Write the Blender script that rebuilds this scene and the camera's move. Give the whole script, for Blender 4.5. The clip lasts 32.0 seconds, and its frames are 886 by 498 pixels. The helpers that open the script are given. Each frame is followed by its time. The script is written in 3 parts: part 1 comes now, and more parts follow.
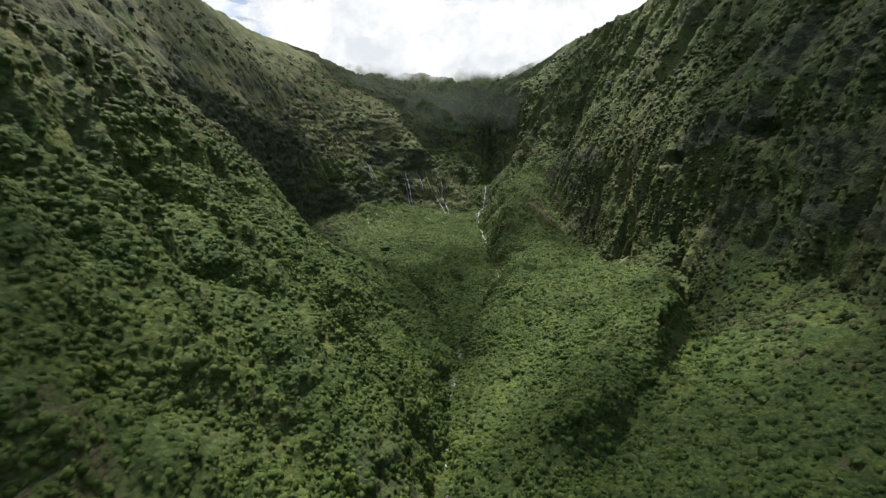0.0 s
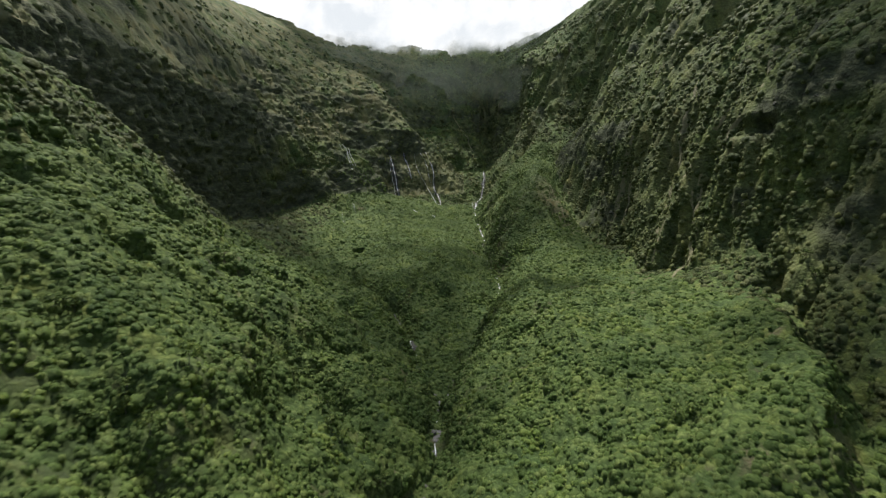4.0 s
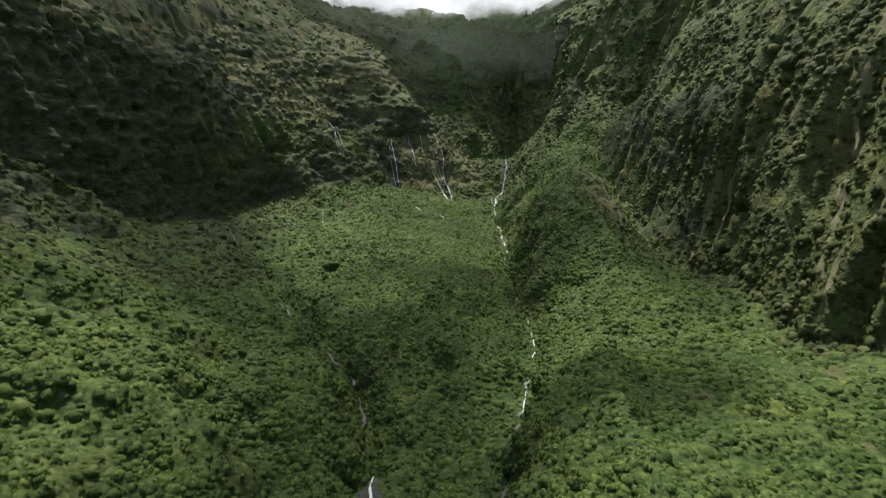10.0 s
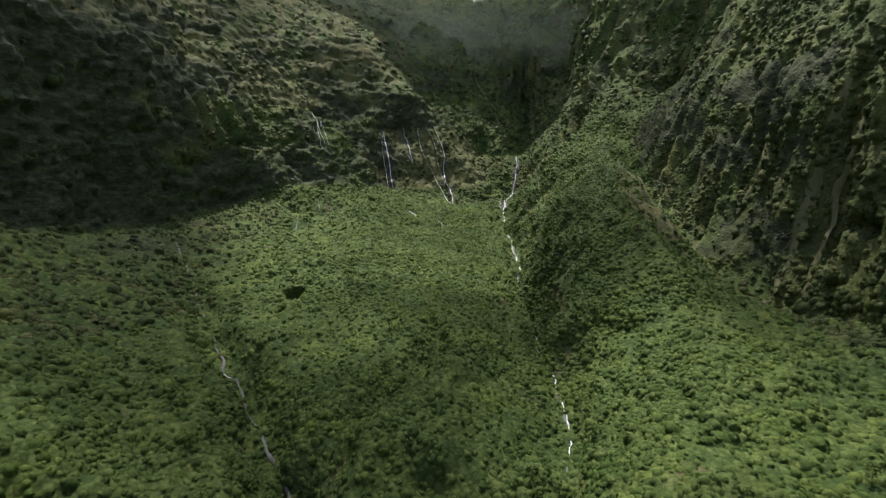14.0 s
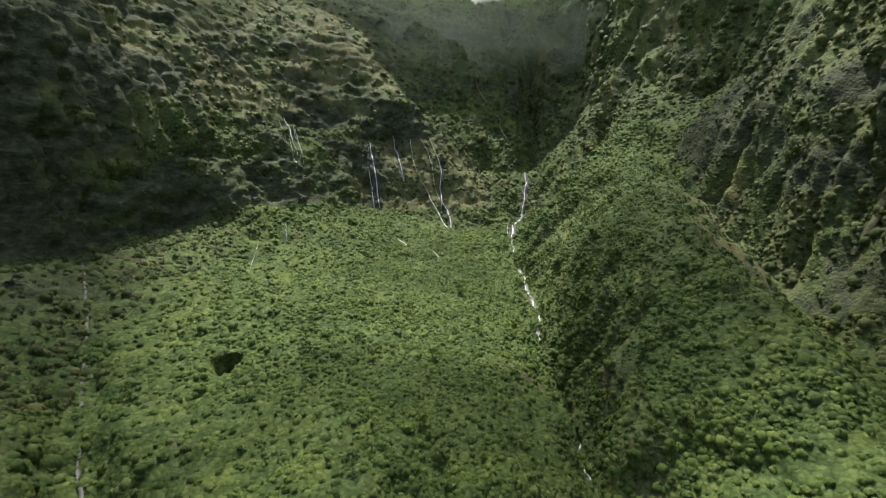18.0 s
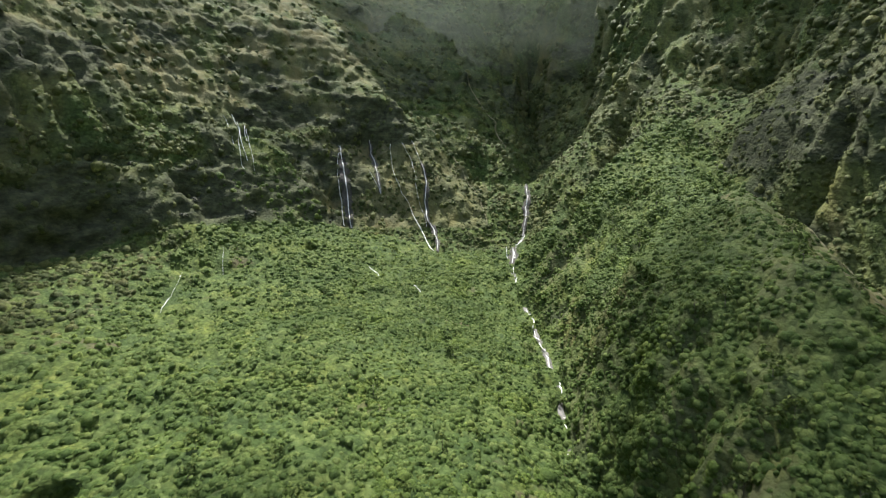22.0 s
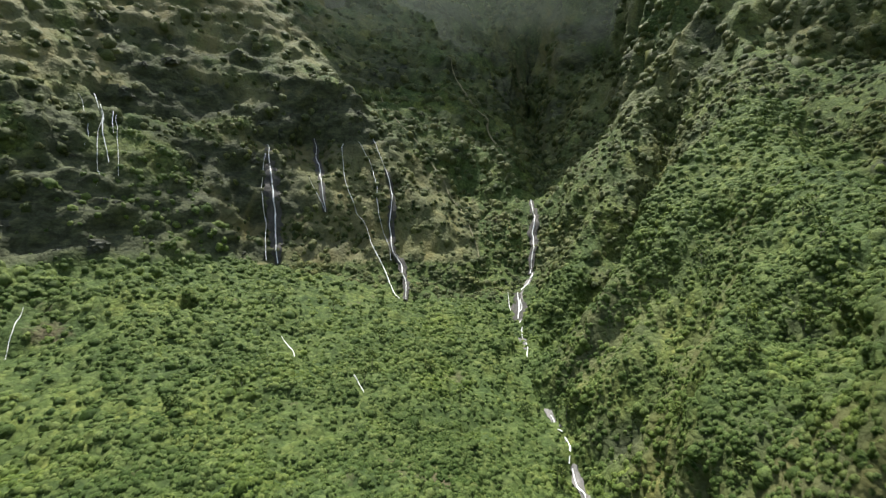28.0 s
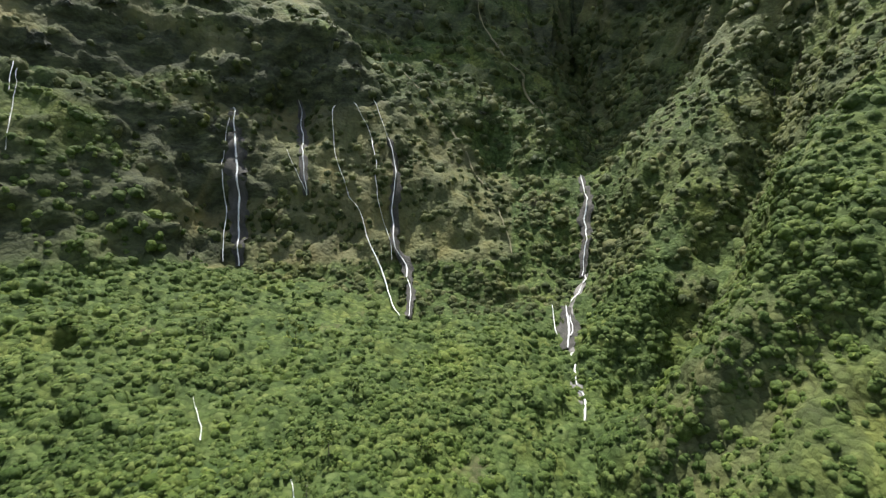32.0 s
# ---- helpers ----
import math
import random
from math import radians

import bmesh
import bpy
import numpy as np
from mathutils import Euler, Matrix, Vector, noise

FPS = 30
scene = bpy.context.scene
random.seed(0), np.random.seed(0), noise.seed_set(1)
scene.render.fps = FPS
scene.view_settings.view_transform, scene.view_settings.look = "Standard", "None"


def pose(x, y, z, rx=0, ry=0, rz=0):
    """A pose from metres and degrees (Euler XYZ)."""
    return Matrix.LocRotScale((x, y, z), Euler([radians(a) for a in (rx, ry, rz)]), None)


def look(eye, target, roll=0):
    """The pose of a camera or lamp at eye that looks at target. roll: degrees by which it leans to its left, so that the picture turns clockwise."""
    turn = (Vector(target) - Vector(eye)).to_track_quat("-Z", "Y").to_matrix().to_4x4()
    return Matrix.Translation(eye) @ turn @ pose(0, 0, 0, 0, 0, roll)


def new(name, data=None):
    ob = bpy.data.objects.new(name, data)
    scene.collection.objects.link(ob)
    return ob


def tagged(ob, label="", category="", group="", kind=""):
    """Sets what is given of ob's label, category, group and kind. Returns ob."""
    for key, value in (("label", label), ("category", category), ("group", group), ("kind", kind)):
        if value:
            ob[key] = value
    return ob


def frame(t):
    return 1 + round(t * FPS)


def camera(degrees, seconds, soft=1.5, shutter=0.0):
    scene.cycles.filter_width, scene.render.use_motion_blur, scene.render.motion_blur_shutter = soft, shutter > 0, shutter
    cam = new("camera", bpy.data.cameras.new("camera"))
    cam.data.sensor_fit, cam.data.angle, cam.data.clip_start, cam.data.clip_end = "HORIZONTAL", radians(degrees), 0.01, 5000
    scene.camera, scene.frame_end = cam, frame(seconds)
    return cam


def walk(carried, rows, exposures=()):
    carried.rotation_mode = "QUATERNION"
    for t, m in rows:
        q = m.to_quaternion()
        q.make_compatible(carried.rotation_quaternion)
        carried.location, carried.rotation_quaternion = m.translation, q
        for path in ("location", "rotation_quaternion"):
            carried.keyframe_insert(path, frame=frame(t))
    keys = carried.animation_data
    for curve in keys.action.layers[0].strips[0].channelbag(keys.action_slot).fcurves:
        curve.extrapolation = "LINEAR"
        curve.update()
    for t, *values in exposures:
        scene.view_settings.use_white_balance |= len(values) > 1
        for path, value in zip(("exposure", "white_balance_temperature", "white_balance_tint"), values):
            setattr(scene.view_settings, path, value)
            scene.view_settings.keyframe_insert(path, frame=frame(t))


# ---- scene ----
cam = camera(81.09, 32.0, 1.3, 0.5)
rows = [
    (0, look((-0.00, -800.00, 150.00), (-4.21, -700.72, 138.76), -0.78)),
    (0.5, look((1.44, -781.62, 148.99), (-3.10, -682.47, 136.73), -0.88)),
    (1, look((2.75, -763.35, 147.72), (-1.88, -664.30, 134.76), -0.96)),
    (1.5, look((4.13, -745.30, 146.90), (-0.48, -646.26, 133.85), -1.01)),
    (2, look((5.44, -727.40, 146.10), (0.91, -628.35, 133.08), -1.05)),
    (2.5, look((6.67, -709.57, 145.47), (2.22, -610.53, 132.44), -1.06)),
    (3, look((7.45, -691.78, 145.05), (3.22, -592.72, 132.01), -1.02)),
    (3.5, look((8.05, -674.63, 145.26), (3.88, -575.59, 132.13), -0.94)),
    (5.5, look((11.75, -607.01, 145.90), (6.97, -507.98, 132.88), -0.99)),
    (6, look((11.92, -593.28, 146.57), (7.16, -494.27, 133.37), -0.87)),
    (7, look((11.71, -565.82, 147.23), (6.83, -466.86, 133.70), -0.64)),
    (8, look((11.45, -538.45, 147.51), (5.75, -439.61, 133.39), -0.50)),
    (9, look((10.92, -512.43, 147.70), (4.18, -413.78, 132.80), -0.45)),
    (10, look((10.16, -486.56, 147.84), (2.57, -388.07, 132.30), -0.37)),
    (11, look((9.97, -461.91, 147.30), (2.03, -363.47, 131.59), -0.40)),
    (12, look((9.62, -438.13, 146.54), (1.37, -339.72, 130.83), -0.21)),
    (13, look((9.04, -414.12, 145.89), (0.64, -315.73, 130.15), -0.13)),
    (13.5, look((8.70, -402.39, 145.80), (0.21, -304.00, 130.07), -0.16)),
    (15.5, look((5.73, -353.33, 144.95), (-2.74, -254.80, 130.15), -0.09)),
    (16, look((4.97, -341.95, 145.34), (-3.53, -243.36, 130.92), -0.02)),
    (17, look((2.32, -318.89, 145.94), (-5.82, -220.13, 132.54), 0.16)),
    (18, look((-0.41, -295.94, 146.32), (-8.09, -197.01, 133.90), 0.35)),
    (19, look((-1.85, -273.18, 146.99), (-9.33, -174.15, 135.26), 0.46)),
    (20, look((-3.01, -250.41, 147.32), (-10.14, -151.33, 135.83), 0.53)),
    (21, look((-4.14, -228.07, 147.18), (-10.63, -128.88, 136.23), 0.57)),
    (22, look((-4.69, -206.11, 147.13), (-10.21, -106.77, 137.02), 0.67)),
    (23, look((-4.51, -184.09, 147.04), (-9.18, -84.63, 137.81), 0.68)),
    (24, look((-4.62, -161.30, 146.73), (-8.46, -61.71, 138.60), 0.67)),
    (25, look((-5.68, -138.89, 146.75), (-8.52, -39.17, 139.87), 0.92)),
    (26, look((-5.80, -116.85, 147.49), (-8.32, -17.10, 140.85), 0.99)),
    (26.5, look((-5.90, -105.95, 147.66), (-8.29, -6.19, 141.23), 1.00)),
    (28.5, look((-3.76, -66.10, 148.71), (-7.04, 33.62, 141.95), 0.53)),
    (29, look((-3.50, -56.19, 148.95), (-7.61, 43.45, 141.54), 0.46)),
    (30, look((-2.68, -36.99, 149.31), (-9.22, 62.42, 140.64), 0.34)),
    (31, look((-1.25, -18.05, 149.56), (-10.23, 81.05, 139.70), 0.13)),
    (32, look((0.00, -0.00, 150.00), (-9.69, 98.95, 139.27), 0.04)),
]
walk(cam, rows, [(0, 0.22), (6, 0.3), (13, 0.28), (17, 0.58), (20, 0.9), (23, 0.98), (26, 0.9), (32, 0.8)])

# ---- world, sun, exposure ----
SUN_ELEVATION, SUN_AZIMUTH = radians(66), radians(-13)   # azimuth from +y towards +x
world = bpy.data.worlds.new("world")
scene.world = world
world.use_nodes = True
wn = world.node_tree.nodes
sky = wn.new("ShaderNodeTexSky")
sky.sky_type, sky.sun_disc = "NISHITA", False
sky.sun_elevation, sky.sun_rotation = SUN_ELEVATION, SUN_AZIMUTH
sky.altitude = 600
wn["Background"].inputs["Strength"].default_value = 0.105
world.node_tree.links.new(sky.outputs["Color"], wn["Background"].inputs["Color"])
sun = new("sun", bpy.data.lights.new("sun", "SUN"))
sun.data.energy, sun.data.angle, sun.data.color = 5.0, radians(0.6), (1.0, 0.96, 0.88)
sun_way = Vector((math.sin(SUN_AZIMUTH) * math.cos(SUN_ELEVATION), math.cos(SUN_AZIMUTH) * math.cos(SUN_ELEVATION), math.sin(SUN_ELEVATION)))
sun.matrix_world = look(sun_way * 900, (0, 0, 0))


# ---- the lie of the land: streams, feet and edges of cliffs, crests ----
LAND = dict(
    # water courses
    main_stream=[(-30, -1150, -25), (-16, -820, -2), (-9, -640, 14), (-8, -513, 27), (-3, -410, 29)],
    right_branch=[(-3, -410, 29), (6, -380, 34), (24, -300, 40), (40, -205, 47), (36, -131, 51), (32, -48, 56), (33, 40, 70), (27, 110, 80), (25, 133, 84), (27, 172, 98), (28, 192, 109), (39, 215, 116)],
    gorge=[(39, 218, 118), (44, 265, 159), (57, 300, 168), (66, 340, 182), (67, 385, 205), (58, 430, 255)],
    left_branch=[(-3, -410, 29), (-25, -345, 30), (-30, -318, 33), (-50, -250, 42), (-95, -190, 51), (-150, -125, 62), (-200, -55, 80), (-246, 0, 99)],
    right_ravine=[(-9, -655, 13), (45, -615, 30), (84, -565, 50), (112, -530, 56), (138, -485, 50), (158, -435, 64), (178, -365, 84)],
    spur_rim=[(103, 13, 153), (110, 5, 148), (115, -25, 134), (118, -58, 114), (122, -85, 94), (125, -115, 78)],
    # left spur
    left_crest=[(-175, -1150, 230), (-160, -800, 230), (-152, -640, 208), (-165, -561, 220), (-175, -493, 214), (-181, -410, 200), (-182, -357, 169), (-205, -310, 168), (-230, -262, 168), (-242, -210, 151), (-240, -170, 133), (-236, -120, 98)],
    left_face=[(-186, -315, 140), (-189, -275, 118), (-205, -220, 109), (-219, -160, 104), (-196, -112, 85)],
    left_flank=[(-60, -800, 75), (-62, -640, 90), (-60, -608, 89), (-59, -530, 99), (-82, -443, 96), (-84, -367, 89), (-105, -300, 84), (-130, -237, 78), (-165, -160, 74)],
    left_lower=[(-45, -540, 68), (-49, -491, 66), (-57, -449, 67), (-60, -385, 62)],
    left_shoulder=[(-125, -800, 165), (-124, -605, 155), (-136, -536, 163), (-129, -432, 145), (-122, -385, 112), (-135, -320, 104)],
    # left wall
    left_foot=[(-290, -1150, 185), (-270, -800, 195), (-250, -600, 190), (-235, -430, 172), (-266, -280, 152), (-270, -150, 112), (-263, -60, 104), (-254, 4, 100), (-226, 64, 112), (-186, 92, 127), (-148, 130, 126), (-115, 165, 124), (-98, 190, 122)],
    left_edge=[(-340, -1150, 300), (-320, -800, 300), (-290, -400, 262), (-300, -200, 272), (-290, -100, 266), (-277, -22, 242), (-266, 14, 226), (-262, 44, 217), (-236, 96, 210), (-208, 140, 203), (-178, 186, 199)],
    left_rim=[(-520, -1150, 540), (-470, -400, 510), (-450, 70, 480), (-430, 300, 480), (-330, 520, 480), (-150, 640, 480)],
    # back wall
    fall_foot=[(-98, 190, 121), (-60, 194, 115), (-31, 180, 106), (5, 200, 109), (39, 216, 116)],
    fall_edge=[(-178, 186, 199), (-145, 206, 194), (-116, 224, 186), (-96, 244, 180), (-49, 240, 178), (-21, 250, 160), (5, 264, 157), (44, 268, 159)],
    rock_band=[(-194, 220, 246), (-130, 250, 236), (-82, 260, 232), (-80, 289, 232), (-57, 327, 240), (-15, 363, 283)],
    basin=[(-5, 289, 198), (14, 316, 200), (33, 288, 192)],
    back_rim=[(-150, 640, 520), (30, 700, 560), (180, 640, 525)],
    grass_slope=[(-277, 84, 252), (-265, 136, 270), (-243, 190, 282), (-210, 240, 295), (-161, 291, 309), (-125, 347, 312), (-117, 413, 334)],
    bowl=[(-350, -60, 360), (-330, 110, 355), (-300, 235, 355), (-215, 350, 360), (-110, 410, 362), (-20, 455, 365), (25, 480, 350), (75, 440, 370), (130, 340, 365), (190, 240, 360)],
    # central mound
    mound=[(-36, -236, 56), (-27, -127, 72), (-64, -56, 81), (-66, -3, 91), (-48, 100, 95), (-31, 120, 101), (-31, 168, 106)],
    mound_left=[(-45, -161, 64), (-112, -137, 63), (-107, -93, 69), (-128, -27, 83), (-158, 45, 91), (-146, 78, 99), (-112, 108, 115), (-133, 124, 126)],
    mound_right=[(-9, -246, 67), (0, -120, 72), (0, 0, 80), (-1, 40, 82), (-1, 102, 89), (9, 133, 97), (5, 175, 107)],
    # terrace and spur on the other side of the stream
    terrace=[(40, -590, 50), (64, -568, 56), (82, -498, 70), (58, -470, 71), (52, -388, 81), (51, -334, 77), (59, -281, 71), (80, -228, 79), (92, -170, 88), (95, -118, 110), (80, -61, 136), (92, -20, 147), (103, 13, 153), (106, 60, 157), (112, 110, 169), (117, 150, 195), (123, 168, 209), (150, 205, 237)],
    spur_rib=[(117, 150, 197), (93, 146, 175), (72, 128, 152), (56, 113, 130), (43, 100, 102)],
    gorge_rib=[(105, 380, 290), (112, 340, 250), (107, 307, 220), (92, 265, 199), (72, 241, 182), (60, 226, 160)],
    rib_gully=[(122, 230, 205), (98, 200, 168), (76, 172, 135), (58, 152, 112), (44, 140, 98)],
    terrace_edge=[(100, -530, 72), (128, -497, 74), (143, -403, 85), (130, -342, 80), (140, -260, 71), (125, -180, 80)],
    spur_side=[(49, -148, 73), (55, -86, 101), (60, -58, 120), (62, 56, 117)],
    # right wall
    right_bank=[(150, -1150, 60), (150, -800, 70), (150, -640, 85), (190, -520, 100), (186, -402, 106)],
    right_foot=[(186, -404, 106), (156, -320, 88), (148, -262, 72), (152, -205, 88), (157, -130, 71), (142, -60, 86), (136, 10, 115), (132, 80, 145), (135, 140, 180)],
    right_wall=[(260, -800, 220), (216, -398, 220), (171, -318, 164), (160, -199, 118), (164, -145, 97), (168, -122, 99), (162, -44, 132), (166, -46, 150)],
    right_upper=[(200, -319, 221), (172, -102, 180), (165, 22, 203), (195, 45, 269), (195, 166, 214), (152, 205, 237)],
    right_rim=[(480, -1150, 520), (360, -400, 470), (320, 0, 455), (300, 90, 450), (240, 350, 465), (220, 490, 475), (180, 640, 485)],
)
CELL, X0, X1, Y0, Y1 = 5.0, -720.0, 720.0, -1160.0, 880.0


def land_grid():
    """Heights on a square net: held on the lines of LAND, stretched smoothly between them."""
    z = None
    for step in (80.0, 40.0, 20.0, 10.0, CELL):
        nx, ny = int(round((X1 - X0) / step)) + 1, int(round((Y1 - Y0) / step)) + 1
        total, count = np.zeros((ny, nx)), np.zeros((ny, nx))
        for line in LAND.values():
            for a, b in zip(line[:-1], line[1:]):
                a, b = np.array(a, float), np.array(b, float)
                n = max(2, int(np.hypot(*(b - a)[:2]) / step * 2) + 1)
                p = a + (b - a) * np.linspace(0, 1, n)[:, None]
                i, j = np.rint((p[:, 1] - Y0) / step).astype(int), np.rint((p[:, 0] - X0) / step).astype(int)
                ok = (i >= 0) & (i < ny) & (j >= 0) & (j < nx)
                np.add.at(total, (i[ok], j[ok]), p[ok, 2])
                np.add.at(count, (i[ok], j[ok]), 1)
        held = count > 0
        if z is None:
            z = np.full((ny, nx), 300.0)
        else:
            yi, xi = np.linspace(0, z.shape[0] - 1, ny), np.linspace(0, z.shape[1] - 1, nx)
            z = bilinear(z, yi[:, None], xi[None, :])
        z[held] = total[held] / count[held]
        fixed = z[held].copy()
        for _ in range(260 if step > 15 else 120):
            p = np.pad(z, 1, mode="edge")
            z = 0.25 * (p[:-2, 1:-1] + p[2:, 1:-1] + p[1:-1, :-2] + p[1:-1, 2:])
            z[held] = fixed
    p = np.pad(z, 1, mode="edge")
    return 0.5 * z + 0.125 * (p[:-2, 1:-1] + p[2:, 1:-1] + p[1:-1, :-2] + p[1:-1, 2:])


def bilinear(z, yi, xi):
    yi, xi = np.broadcast_arrays(np.clip(yi, 0, z.shape[0] - 1.001), np.clip(xi, 0, z.shape[1] - 1.001))
    i, j = yi.astype(int), xi.astype(int)
    u, v = yi - i, xi - j
    return (z[i, j] * (1 - u) + z[i + 1, j] * u) * (1 - v) + (z[i, j + 1] * (1 - u) + z[i + 1, j + 1] * u) * v


def cut_ravines(z):
    """Hills stand convex over the streams: steep banks near the water, flatter above."""
    y, x = np.meshgrid(Y0 + CELL * np.arange(z.shape[0]), X0 + CELL * np.arange(z.shape[1]), indexing="ij")
    best, level = np.full(z.shape, 1e9), np.zeros(z.shape)
    for name in ("main_stream", "right_branch", "left_branch", "right_ravine"):
        for a, b in zip(LAND[name][:-1], LAND[name][1:]):
            dx, dy = b[0] - a[0], b[1] - a[1]
            s = np.clip(((x - a[0]) * dx + (y - a[1]) * dy) / (dx * dx + dy * dy), 0, 1)
            d = np.hypot(x - a[0] - s * dx, y - a[1] - s * dy)
            near = d < best
            best[near], level[near] = d[near], (a[2] + s * (b[2] - a[2]))[near]
    u = np.clip(best / 46, 0.04, 1)
    lift = np.clip(z - level, 0, 44) * (u ** -0.45 - 1)
    lift[(x > 33) & (y > -190)] *= 0.1                                                 # the spur's flank is straight
    lift *= np.where(y > 45, 0.15, 1.0) * np.where((x > -5) & (y > -240), 0.4, 1.0)                  # open banks, the water shows
    return z + np.minimum(lift, 12)


# smaller gullies in the slopes: (line in plan, half width, depth)
GULLIES = [
    ([(122, 230), (98, 200), (76, 172), (58, 152), (46, 142)], 12, 14),
    ([(-95, -300), (-70, -330), (-48, -352), (-30, -372)], 10, 8),
    ([(-120, -420), (-85, -440), (-50, -462), (-22, -480)], 9, 8),
    ([(-130, -520), (-95, -545), (-55, -565), (-22, -580)], 10, 9),
    ([(-120, -600), (-85, -628), (-50, -650), (-20, -668)], 10, 9),
    ([(-36, -300), (-50, -256), (-72, -222), (-95, -190), (-125, -155)], 10, 6),
    ([(-12, -158), (-24, -192), (-34, -213), (-41, -238), (-48, -254)], 8, 8),
    ([(70, 40), (58, 20), (48, 5), (38, -10)], 8, 6),
    ([(75, -60), (62, -75), (50, -100), (40, -130)], 8, 5),
    ([(84, 95), (66, 80), (50, 72), (36, 66)], 9, 6),
]


def cut_gullies(z):
    y, x = np.meshgrid(Y0 + CELL * np.arange(z.shape[0]), X0 + CELL * np.arange(z.shape[1]), indexing="ij")
    for line, wide, deep in GULLIES:
        near = np.full(z.shape, 1e9)
        for a, b in zip(line[:-1], line[1:]):
            dx, dy = b[0] - a[0], b[1] - a[1]
            s = np.clip(((x - a[0]) * dx + (y - a[1]) * dy) / (dx * dx + dy * dy), 0, 1)
            near = np.minimum(near, np.hypot(x - a[0] - s * dx, y - a[1] - s * dy))
        z = z + deep * (0.35 * np.exp(-((near - 1.9 * wide) / wide) ** 2) - np.exp(-(near / wide) ** 2))
    return z


HEIGHTS = cut_gullies(cut_ravines(land_grid()))


def land(x, y):
    """The height of the ground at x, y (arrays), out to the horizon."""
    x, y = np.asarray(x, float), np.asarray(y, float)
    z = bilinear(HEIGHTS, (y - Y0) / CELL, (x - X0) / CELL)
    out = np.hypot(np.maximum(0, np.abs(x) - 715), np.maximum(0, np.abs(y + 140) - 1015))
    return z * np.exp(-out / 1500) - 0.02 * out


def vnoise(p, seed=0):
    """Smooth value noise, -1 to 1, at the points p (n, 3)."""
    q = np.floor(p).astype(np.int64)
    f = p - q
    f = f * f * (3 - 2 * f)
    out = np.zeros(len(p))
    for dx in (0, 1):
        for dy in (0, 1):
            for dz in (0, 1):
                h = ((q[:, 0] + dx) * 374761393 + (q[:, 1] + dy) * 668265263 + (q[:, 2] + dz) * 1274126177 + seed * 974711) & 0xFFFFFFFF
                h = ((h ^ (h >> 13)) * 1103515245) & 0xFFFFFFFF
                h = ((h ^ (h >> 16)) * 2654435761) & 0xFFFFFFFF
                w = (f[:, 0] if dx else 1 - f[:, 0]) * (f[:, 1] if dy else 1 - f[:, 1]) * (f[:, 2] if dz else 1 - f[:, 2])
                out += w * (((h >> 8) & 0xFFFF) / 32767.5 - 1)
    return out


def fbm(p, octaves=3, seed=0):
    return sum(vnoise(p * 2 ** k, seed + k) * 0.5 ** k for k in range(octaves))


def net(xs, ys):
    """A sheet over the lines ys whose vertices stand evenly along the slope of each line."""
    rows = []
    fine = np.linspace(xs[0], xs[1], 1000)
    for y in ys:
        z = land(fine, np.full_like(fine, y))
        close = np.where(np.abs(fine[1:] - 0) < 300, 1.0, 0.3)                                      # finer inside the valley
        s = np.concatenate([[0], np.cumsum(close * np.hypot(np.diff(fine), 0.8 * np.diff(z)))])
        x = np.interp(np.linspace(0, s[-1], xs[2]), s, fine)
        rows.append(np.stack([x, np.full_like(x, y), land(x, np.full_like(x, y))], 1))
    return np.array(rows)


def sheet(name, grid, material):
    ny, nx, _ = grid.shape
    k = np.arange(ny * nx).reshape(ny, nx)
    faces = np.stack([k[:-1, :-1], k[:-1, 1:], k[1:, 1:], k[1:, :-1]], -1).reshape(-1, 4)
    me = bpy.data.meshes.new(name)
    me.vertices.add(ny * nx)
    me.vertices.foreach_set("co", grid.reshape(-1).astype(np.float32))
    me.loops.add(faces.size)
    me.loops.foreach_set("vertex_index", faces.reshape(-1).astype(np.int32))
    me.polygons.add(len(faces))
    me.polygons.foreach_set("loop_start", np.arange(0, faces.size, 4, dtype=np.int32))
    me.polygons.foreach_set("loop_total", np.full(len(faces), 4, dtype=np.int32))
    me.update(calc_edges=True)
    me.shade_smooth()
    me.materials.append(material)
    return new(name, me)



def slopes(grid):
    """Unit normals of a sheet."""
    a, b = np.gradient(grid, axis=1), np.gradient(grid, axis=0)
    n = np.cross(a, b)
    return n / np.linalg.norm(n, axis=-1, keepdims=True)


